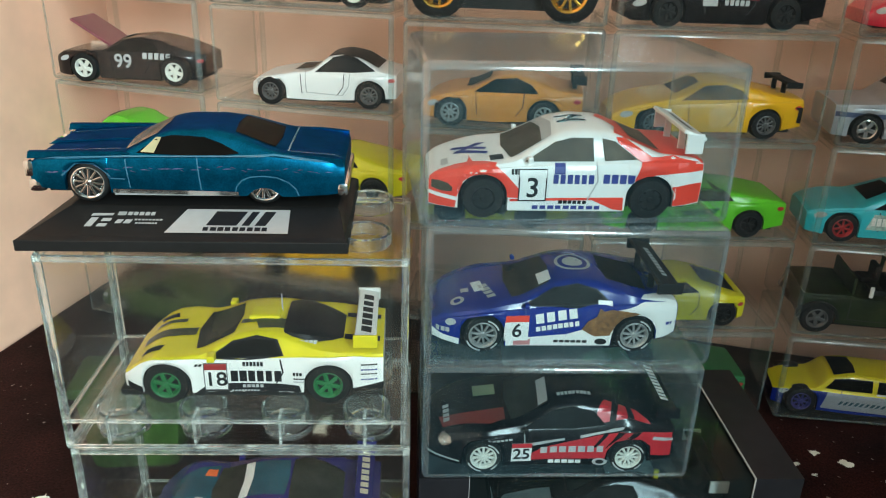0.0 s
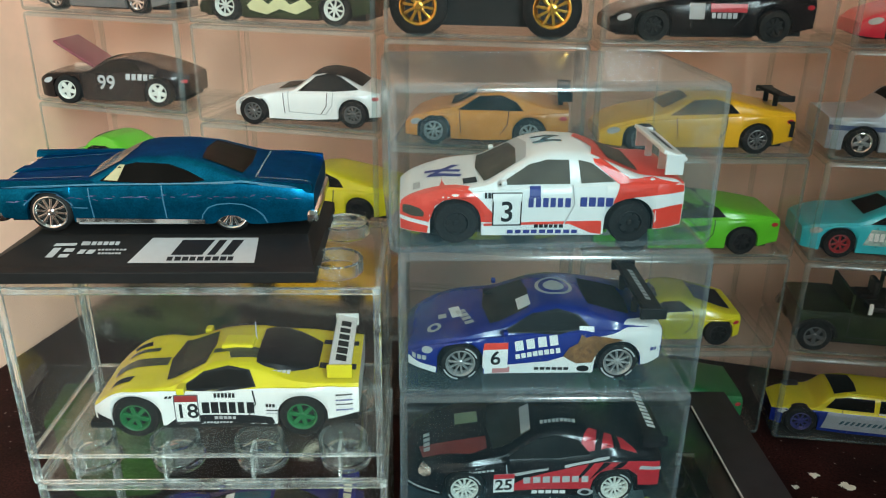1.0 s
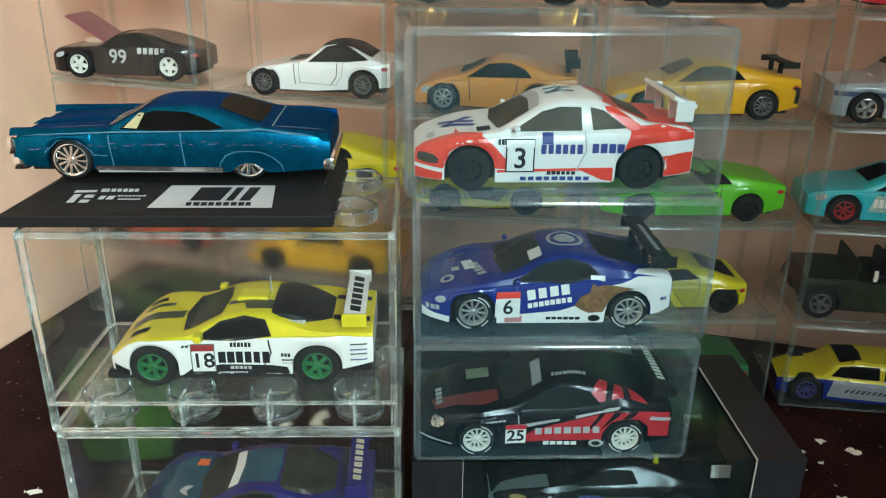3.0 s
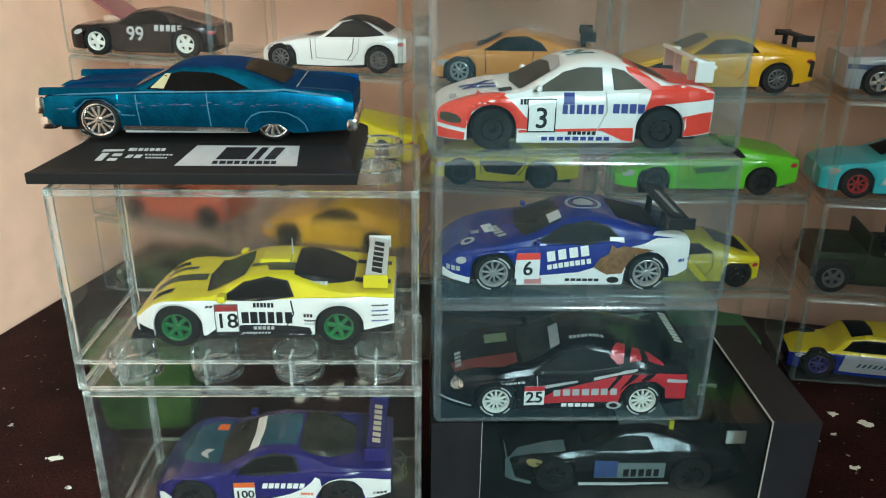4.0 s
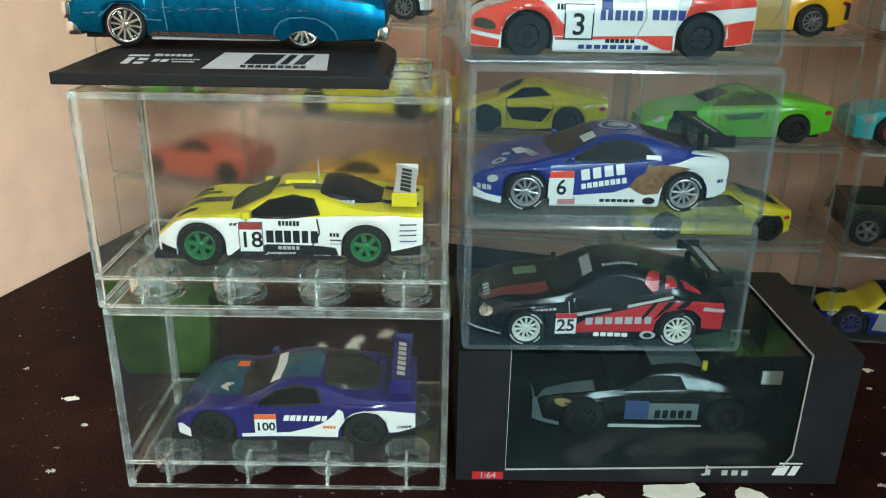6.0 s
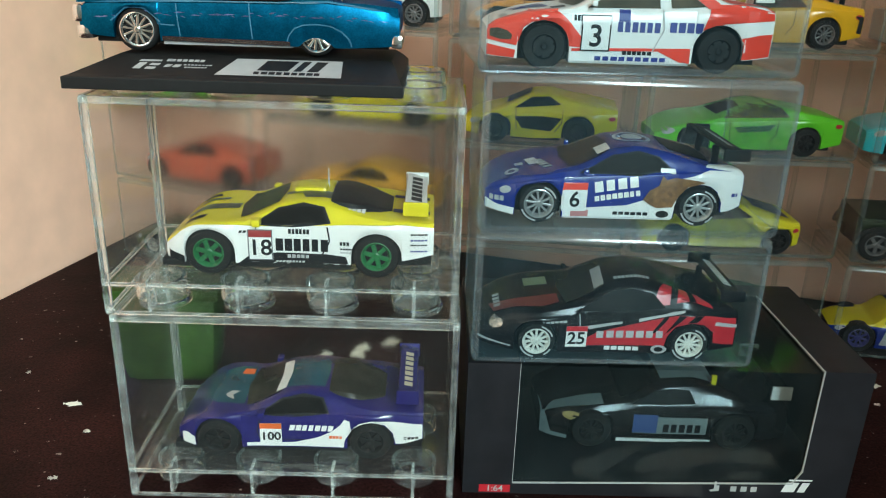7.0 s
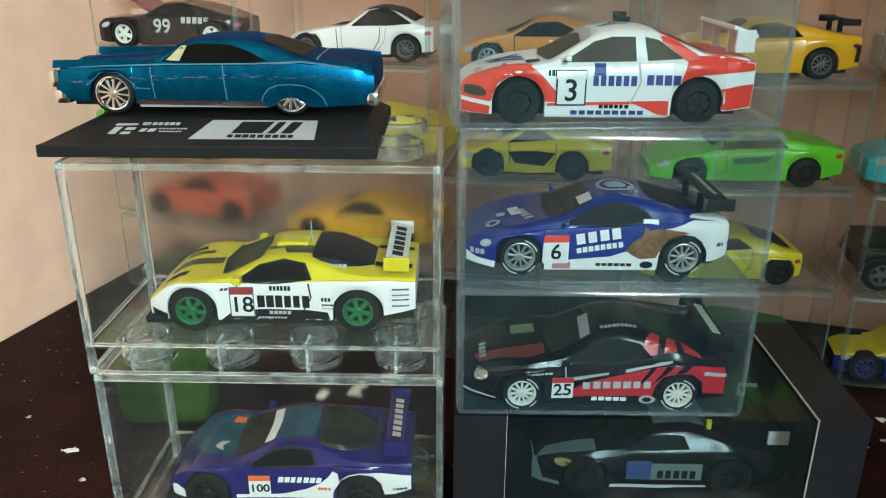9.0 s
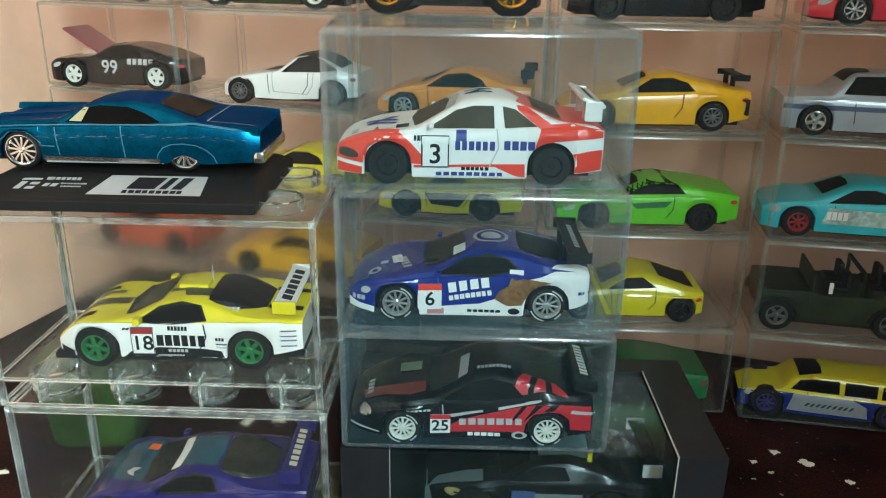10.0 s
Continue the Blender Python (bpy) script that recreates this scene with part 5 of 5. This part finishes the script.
car.side("grey_sill", flat([(-13, 1.9), (13, 1.9), (13, 3.0), (-13, 3.0)]), (0, 0), WHITE, off=0.3)
car.side("nose_trim", flat([(-34, 2.4), (-26.6, 2.0), (-26.6, 3.2), (-31, 3.6), (-32.6, 8.6), (-34, 8.4)]), (0, 0), SLATE, off=0.2)
car.over("nose_trim", flat([(-33, -10), (-22, -12), (-17, -12), (-17, -7), (-30, -7)]), (0, 0), SLATE, off=0.15)
car.over("roof_panel", flat([(-1, -7.5), (14, -7.5), (14, 7), (-1, 7)]), (0, 0), SLATE, off=0.15)
car.side("door_panel", rect(20, 5.2), (1.5, 7.2), SLATE, off=0.15)
car.side("number_block", rect(6.6, 5.6), (-5.5, 7.6), paint("blue_print", (0.05, 0.09, 0.25), 0.5, coat=0), off=0.2)
car.side("printed_bars", bars(5, 11, 2.6, gap=0.17, seed=4), (5, 6.4), INK, off=0.22)
car.side("lamp", disc(2.6, 1.0), (-25.5, 9.2), paint("amber_lamp", (0.4, 0.28, 0.1), 0.3), off=0.2)
car.add("yellow_marker", box(13, 14.4, -8.5, -7.6, 17, 20, bevel=0.2), YELLOW)
car.wing(31, 18.2, 25, 5, 8, JET, WHITE, legs=5, leg_x=-1, plate_high=4)

# ---- the wall of stacked boxes behind ----
COLUMNS = {"a": (-159.0, 340.0, -20.5, 70.5), "b": (-86.0, 306.0, -15.5, 68.5), "c": (-16.5, 273.5, -8.0, 64.5), "d": (49.5, 261.8, -0.5, 71.5), "e": (124.8, 258.6, -8.5, 77.0)}
FLOORS = (0.3, 36.2, 71.2, 106.2, 141.2)
for key, (x, y, turn, wide) in COLUMNS.items():
    for z in FLOORS:
        shelf = clear_box("shelf_box", at(x, y, z, turn), wide, 42, 34.6, SHELF, SHELF_EDGE, SHELF_FAR, "clear plastic box in a stacked wall of toy cars", bead=1.5, group="stacked wall of clear boxes", lid=SHELF_BASE)
        for panel in shelf.children:
            panel.visible_shadow = key not in "ab"


def place(key, row, along, deep=15.5, turn=0.0):
    x, y, yaw, wide = COLUMNS[key]
    a = radians(yaw)
    return at(x + along * math.cos(a) - deep * math.sin(a), y + along * math.sin(a) + deep * math.cos(a), FLOORS[row] + 0.6, yaw + turn)


SPORT = dict(ends=(-31, 31), axles=(-18.5, 18.5), arch=5.6, hub=4.7, radius=4.9, width=27.0, tyre=4.2, flare=0.5, tumble=0.026,
             top=[(-31, 6.4), (-28, 9.0), (-20, 11.4), (-11, 13), (-1, 17.8), (5, 18.4), (12, 17), (22, 14.6), (31, 13.2)],
             shoulder=[(-31, 5.6), (-26, 8.4), (-18, 10.6), (0, 11.4), (18, 12.6), (31, 12)],
             plan=[(-31, 0.7), (-29, 0.84), (-24, 0.95), (0, 0.97), (20, 1.0), (31, 0.9)],
             sill=[(-31, 2.6), (-22, 2), (0, 2.0), (22, 2.4), (31, 4.4)], rim=STEEL, spokes=8, spoke=0.35)
GAP = paint("panel_gap", (0.02, 0.02, 0.02), 0.6, coat=0.0)
SHELFCARS = "toy cars in the stacked boxes"


def shelf_car(key, row, along, label, colour, glass=True, deep=15.5, turn=0.0, **more):
    s = spec(SPORT, paint=colour, **more)
    car = Car("toy_car", place(key, row, along, deep, turn), label, s, SHELFCARS, 60)
    if glass:
        g = more.get("window", [(-9.5, 12.0), (-1.5, 16.6), (5, 17.0), (10, 15.6), (12.5, 13.0)])
        car.side("side_window", flat(g), (0, 0), GLASS, both=True, off=0.15)
        car.side("door_gap", flat([(-7.4, 11.4), (-7.1, 11.4), (-6.6, 4.4), (-6.9, 4.4)], [(8.6, 12.0), (8.9, 12.0), (8.6, 7.5), (6.4, 4.4), (6.1, 4.5), (8.3, 7.6)]), (0, 0), GAP, off=0.13)
        x0, x1 = s["ends"]
        car.side("headlight", disc(2.0, 0.9), (x0 + 4.0, float(line(s["shoulder"], x0 + 4.0)) - 0.7), GREY, turn=18, off=0.16)
        car.side("tail_light", disc(1.2, 0.7), (x1 - 1.8, float(line(s["shoulder"], x1 - 2)) - 1.6), CRIMSON, off=0.16)
        car.over("windscreen", flat([(-10.5, -7.0), (-2.8, -5.8), (-2.2, 0), (-2.8, 5.8), (-10.5, 7.0)]), (0, 0), GLASS, off=0.3)
    return car


AMBER = paint("amber_yellow_enamel", (0.80, 0.42, 0.01), 0.3)
TANGERINE = paint("orange_enamel", (0.72, 0.27, 0.035), 0.3)
LIME = paint("lime_green_enamel", (0.12, 0.55, 0.02), 0.3)
TEAL = paint("turquoise_enamel", (0.03, 0.50, 0.58), 0.3)
GREENDARK = paint("dark_green_enamel", (0.01, 0.14, 0.04), 0.4)
SILVERBLUE = paint("silver_blue_enamel", (0.42, 0.47, 0.52), 0.3, metal=0.3)
OLIVE = paint("olive_drab_enamel", (0.016, 0.026, 0.009), 0.55, coat=0.0, spec=0.2, vary=0.6, scale=180)
BRONZE = paint("gold_plating", (0.75, 0.42, 0.08), 0.25, metal=1.0, coat=0)

# column a
car = shelf_car("a", 3, 33.5, "black muscle car with a raised maroon hood", JET, turn=12, rim=WHITERIM, spokes=5, spoke=0.8, radius=5.6, arch=6.0, hub=5.4,
                ends=(-30.5, 29.5), plan=[(-30.5, 0.8), (-28, 0.94), (0, 1), (18, 0.98), (25, 0.84), (29.5, 0.62)],
                top=[(-30.5, 9.6), (-28.5, 11.5), (-10, 13), (-4, 17.0), (4, 18.0), (12, 16.8), (24, 13.4), (29.5, 12.0)], shoulder=[(-30.5, 9.0), (-10, 12), (20, 12), (29.5, 11)])
HOODRED = paint("maroon_hood_enamel", (0.22, 0.04, 0.06), 0.35)
car.add("open_hood", box(-18, 0, -9, 9, -0.5, 0.5, bevel=0.4, m=Matrix.Translation((-9, 0, 13.8)) @ Matrix.Rotation(radians(32), 4, "Y")), HOODRED, "maroon hood standing open")
car.add("engine", box(-20, -12, -4, 4, 11, 14.5, bevel=0.6), CHROME)
car.side("number", letters("99", 7.4, 0.12), (-2.0, 8.6), GREY, off=0.16)
car.side("printed_bars", bars(5, 12, 2.2, seed=4), (12, 11.2), GREY, off=0.16)
shelf_car("a", 4, 35, "grey toy car with bare metal trim", paint("dull_grey_enamel", (0.12, 0.12, 0.12), 0.4), rim=CHROME)
shelf_car("a", 2, 21, "lime green toy car beside the peach wall", LIME, top=[(-31, 6.2), (-28, 8.0), (-18, 10.6), (-9, 12.6), (-3, 19.4), (2, 21.0), (8, 20.2), (15, 15.6), (31, 12.6)])
shelf_car("a", 1, 40, "orange red toy car beside the peach wall", paint("vermilion_enamel", (0.50, 0.07, 0.025), 0.35), rim=BLACK, ends=(-27, 27), plan=[(-27, 0.7), (-25, 0.84), (-20, 0.95), (0, 0.97), (18, 1.0), (27, 0.9)])
shelf_car("a", 0, 34, "olive green toy car standing at table level", paint("olive_green_enamel", (0.05, 0.09, 0.02), 0.4))
# column b
car = shelf_car("b", 3, 39, "white roadster with a black soft top", WHITE, turn=7, rim=paint("dark_rim", (0.14, 0.14, 0.14), 0.35, metal=0.5), spokes=10, spoke=0.25, ends=(-26, 27.5), axles=(-18.2, 18.0),
                top=[(-26, 7), (-24, 9.2), (-10, 11.8), (-4, 12.4), (3, 18.0), (8, 18.8), (14, 17.6), (20, 14.0), (27.5, 12.2)], shoulder=[(-26, 6.4), (-22, 9), (-8, 11.4), (27.5, 12)], plan=[(-26, 0.7), (-24, 0.84), (-19, 0.95), (0, 0.97), (20, 1), (27.5, 0.86)],
                sill=[(-26, 2.6), (0, 2.2), (27.5, 4)], window=[(-2, 12.2), (3.6, 16.6), (9, 16.8), (10.5, 12.6)])
car.over("soft_top", flat([(2.6, -8.8), (13, -8.8), (20.5, -8.0), (20.5, 8.0), (13, 8.8), (2.6, 8.8)]), (0, 0), BLACK, off=0.25, label="black fabric soft top")
car.side("soft_top", flat([(0.2, 12.6), (4.2, 17.2), (9, 18.2), (13.5, 17.0), (20, 13.4), (11, 12.5)]), (0, 0), BLACK, off=0.22)
car.side("door_gap", flat([(-5.6, 12), (-5.3, 12), (-4.9, 5.2), (8, 4.6), (10.4, 8), (10.7, 12), (11, 12), (10.7, 7.9), (8.2, 4.3), (-5.3, 4.9)]), (0, 0), GREY, off=0.14)
car = shelf_car("b", 4, 34, "olive hot rod pickup with pale flames and whitewall wheels", OLIVE, glass=False, rim=WHITERIM, spokes=8, spoke=0.3, radius=5.6, arch=5.9, ends=(-32, 32), axles=(-20, 20))
car.side("flames", flat([(-12, 6), (-8, 9), (-4, 6.4), (0, 9.4), (4, 6.6), (9, 8.6), (12, 6), (6, 3.4), (0, 5), (-5, 3), (-11, 4.4)]), (0, 0), paint("pale_flame_print", (0.55, 0.55, 0.3), 0.4), off=0.15)
shelf_car("b", 2, 42, "yellow sports car with black wheels", YELLOW, rim=BLACK)
car = shelf_car("b", 1, 38, "amber yellow toy car with dark printed flames", AMBER, rim=BLACK)
car.side("printed_bars", bars(12, 24, 2.0, lean=0.8, gap=0.6, seed=3), (4, 11), INK, off=0.15)
# column c
car = shelf_car("c", 3, 31.5, "orange sports coupe with grey wheels and a dark wing", TANGERINE, ends=(-25.5, 28), axles=(-15.6, 15.6), plan=[(-25.5, 0.7), (-23.5, 0.84), (-19, 0.95), (0, 0.97), (20, 1), (28, 0.88)],
                top=[(-25.5, 6.4), (-23, 9.0), (-17, 11.2), (-9, 12.6), (0, 17.0), (5, 17.6), (11, 16.6), (20, 13.6), (28, 12.6)], sill=[(-25.5, 2.6), (0, 2), (28, 4)], shoulder=[(-25.5, 5.6), (-21, 8.4), (-14, 10.4), (0, 11), (28, 11.6)], window=[(-8, 11.6), (-1, 15.8), (6, 16.4), (11, 14.6), (13.5, 12)])
car.wing(26.5, 17.4, 22, 4, 10, BLACK, legs=4.5, leg_x=-1, plate_high=3)
car = shelf_car("c", 4, 31.5, "dark monster truck with gold wheels", JET, glass=False, rim=BRONZE, spokes=10, spoke=0.45, radius=9.0, arch=9.4, hub=9.0, tyre=7.0, axles=(-20.5, 20.5), width=30,
                top=[(-31, 20), (-12, 22), (-4, 28), (10, 28), (14, 22), (31, 21)], shoulder=[(-31, 19), (31, 20)], sill=[(-31, 13), (31, 13)])
car = shelf_car("c", 2, 31, "yellow mid-engined sports car with black side vents", YELLOW, ends=(-25, 27), axles=(-14.2, 14.2), rim=BLACK, plan=[(-25, 0.7), (-23, 0.84), (-18, 0.95), (0, 0.97), (20, 1), (27, 0.88)],
                top=[(-25, 6.4), (-22, 8.6), (-12, 11.6), (-2, 16.6), (4, 17), (12, 15.2), (27, 12.6)], shoulder=[(-25, 5.6), (-19, 8.6), (0, 10.6), (27, 11.4)], sill=[(-25, 2.4), (0, 1.8), (27, 4)], window=[(-8, 11.6), (-2, 15.4), (4, 15.8), (8, 13.4)])
car.side("side_vent", flat([(-7.5, 9.0), (2, 9.6), (8.5, 9.2), (5, 4.6), (-5, 5.2)]), (0, 0), GLASS, off=0.16)
# column d
car = shelf_car("d", 3, 34.5, "amber yellow sports car with a black wing", AMBER, ends=(-31, 31), axles=(-18.6, 18.8), rim=paint("dark_rim", (0, 0, 0)), spokes=10, spoke=0.25)
car.wing(28.0, 17.6, 18, 5, 6, BLACK, legs=4, leg_x=-1, plate_high=2.0)
car.side("rear_vent", flat([(28, 10.8), (30.8, 10.6), (30.8, 5.4), (29.2, 5.6), (29.4, 9.6)]), (0, 0), BLACK, off=0.2)
car = shelf_car("d", 4, 34.5, "black low race car with grey lettering", JET, rim=BLACK)
car.side("printed_bars", bars(5, 8, 1.6, seed=3), (3, 8), GREY, off=0.18)
car.side("red_panel", rect(11, 2.4), (4, 10.2), CRIMSON, off=0.16)
car.side("grey_panel", rect(4.6, 4.6), (-5.5, 9.2), GREY, off=0.16)
car = shelf_car("d", 2, 35.5, "lime green wedge sports car with black wheels", LIME, rim=BLACK, top=[(-31, 5.6), (-28, 7.4), (-10, 12.4), (0, 16.4), (5, 16.8), (14, 15.6), (26, 13.6), (31, 12.4)])
car.side("side_vent", flat([(-6, 9.4), (8, 10.6), (6, 8.4), (-4, 7.6)]), (0, 0), GREENDARK, off=0.15)
car = shelf_car("d", 1, 33, "yellow small sports car with dark roof", YELLOW, rim=BLACK, ends=(-28, 26), axles=(-18, 18), top=[(-28, 6), (-25, 8.6), (-10, 12), (-1, 16.6), (4, 17.2), (10, 15.8), (20, 12.4), (26, 11)], shoulder=[(-28, 5.4), (-20, 9), (0, 10.4), (26, 10.2)], window=[(-9, 11.4), (-1.5, 15.4), (4, 15.8), (9, 12.6)], plan=[(-28, 0.7), (-26, 0.84), (-20, 0.95), (0, 0.97), (20, 1), (27, 0.85)])
car.over("engine_cover", flat([(10, -7), (23, -8), (23, 8), (10, 7)]), (0, 0), BLACK, off=0.2)
shelf_car("d", 0, 34, "dark green toy car at table level", GREENDARK)
# column e
car = shelf_car("e", 2, 29.1, "turquoise sports sedan with red wheels and a printed flank", TEAL, turn=-2, deep=16.5, rim=paint("red_rim", (0.35, 0.015, 0.02), 0.35), spokes=7, ends=(-30, 33), radius=5.2, arch=5.8, hub=5.0,
                top=[(-30, 9.0), (-28, 10.6), (-20, 12.2), (-13, 12.6), (-1, 18.4), (6, 19.0), (14, 18), (24, 14.6), (33, 13.6)], shoulder=[(-30, 8.4), (-20, 11.4), (0, 12), (33, 12.4)])
car.side("flank_print", flat([(-11, 5), (22, 5), (22, 10), (-9, 10.6)]), (0, 0), paint("pale_print", (0.35, 0.48, 0.45), 0.5, vary=0.6, scale=700, coat=0), off=0.15)
car.side("printed_bars", bars(4, 7, 2.8, seed=3), (-6, 8.0), WHITE, off=0.2)
car = shelf_car("e", 3, 29.0, "silver blue pickup truck with a dark stripe", SILVERBLUE, turn=-2, deep=16.0, rim=CHROME, spokes=5, spoke=0.7, ends=(-29, 34), top=[(-29, 12.4), (-14, 13.4), (-8, 20.0), (6, 20.6), (9, 14), (34, 13.8)],
                shoulder=[(-29, 11.8), (34, 12.6)], plan=[(-29, 0.92), (-27, 0.97), (0, 1), (34, 0.97)], window=[(-11, 13.6), (-7.4, 19), (5, 19.4), (6, 13.6)])
car.side("stripe", flat([(-29, 8.6), (34, 8.4), (34, 9.8), (-29, 10.2)]), (0, 0), paint("slate_blue_print", (0.06, 0.09, 0.18), 0.4), off=0.15)
car = shelf_car("e", 1, 27.2, "olive drab open military jeep", OLIVE, turn=-2, deep=15.0, glass=False, rim=paint("dark_rim", (0, 0, 0)), spokes=5, spoke=0.6, radius=5.8, arch=6.4, hub=5.6, axles=(-18.6, 18.8), ends=(-24.6, 27), tumble=0.004,
                top=[(-26, 15.0), (-8, 15.6), (-7, 14.6), (27, 14.8)], shoulder=[(-26, 14.2), (27, 14.2)], plan=[(-26, 0.94), (0, 1), (27, 0.97)], sill=[(-26, 4.4), (0, 4.2), (27, 5)])
car.add("windscreen_frame", add_box(box(-8, -7, -11, 11, 15, 21.5, bevel=0.3), -7.6, -6.8, -9.6, 9.6, 16, 20.5), OLIVE)
car.add("roll_bar", add_box(add_box(box(8, 9.2, -11, -9.8, 14.5, 23, bevel=0.3), 8, 9.2, 9.8, 11, 14.5, 23, bevel=0.3), 8, 9.2, -9.8, 9.8, 21.8, 23, bevel=0.3), OLIVE)
for xw in (-18.6, 18.8):
    for y0 in (-14.2, 11.4):
        rim = [(xw + 7.4 * math.cos(math.pi * k / 10), 6.0 + 6.6 * math.sin(math.pi * k / 10)) for k in range(11)]
        rim += [(xw + 6.3 * math.cos(math.pi * k / 10), 6.0 + 5.5 * math.sin(math.pi * k / 10)) for k in range(10, -1, -1)]
        car.add("fender_flare", prism(bmesh.new(), rim, y0, y0 + 2.8), BLACK, "black moulded wheel flare")
for x in (-1, 12):
    for y in (-9, 2):
        car.add("seat", add_box(box(x, x + 6, y, y + 7, 13.5, 16.5, bevel=0.8), x + 4.4, x + 6.4, y, y + 7, 15, 21.5, bevel=0.8), BLACK)
car.side("hood_gap", flat([(-8.4, 14.0), (-8.1, 14.0), (-8.1, 6.0), (-8.4, 6.0)], [(-8.1, 6.0), (6, 6.0), (6, 6.3), (-8.1, 6.3)], [(6, 6.0), (6.3, 6.0), (6.3, 14.0), (6, 14.0)]), (0, 0), GAP, off=0.13)
# white upright of unclear use on the near side
car.add("white_upright", box(-3.0, -1.6, -13.6, -12.8, 15.4, 19.5, bevel=0.3), WHITE)
car = shelf_car("e", 0, 31.8, "yellow, blue and silver vintage wagon", [BLUE, YELLOW], turn=-3, deep=13.0, width=20.5, rim=paint("blue_rim", (0.03, 0.03, 0.16), 0.4), radius=5.6, arch=6.2, hub=5.2, axles=(-21, 22), ends=(-31, 38), tumble=0.01, glass=True,
                top=[(-31, 7.8), (-27, 9.8), (-19, 10.8), (-16, 11.4), (-12, 16.4), (-4, 17.6), (30, 17.2), (35, 12.6), (38, 10)], shoulder=[(-31, 8.0), (-20, 10.2), (38, 10.2)], plan=[(-31, 0.66), (-28, 0.80), (-20, 0.9), (-8, 1), (30, 1), (38, 0.86)],
                window=[(-13.2, 11.6), (-10.4, 15.4), (-6, 16.2), (3, 16.3), (3.4, 11.6)])
car.side("side_window", flat([(5, 11.6), (5, 16.2), (16, 16.2), (16, 11.6)], [(17.5, 11.6), (17.5, 16.2), (28, 15.8), (30, 11.6)]), (0, 0), GLASS, off=0.15)
car.side("flank_print", bars(9, 17, 1.5, lean=0.7, gap=0.4, seed=9), (1, 6.6), paint("teal_print", (0.03, 0.10, 0.14), 0.45, coat=0), off=0.19)
car.side("white_stripe", flat([(5, 10.9), (14, 10.9), (14, 11.5), (5, 11.5)]), (0, 0), WHITE, off=0.16)
car.add("roof_rail", box(-6, 30, -7.6, -6.9, 16.6, 17.6, bevel=0.2), YELLOW)
car.side("silver_flank", flat([(-13.6, 3.4), (14, 3.4), (13, 8), (8, 10.2), (-12, 10.2)]), (0, 0), SILVERBLUE, off=0.15)
shelf_car("e", 4, 34, "red toy car with steel wheels", paint("cherry_enamel", (0.6, 0.015, 0.04), 0.3), rim=CHROME)
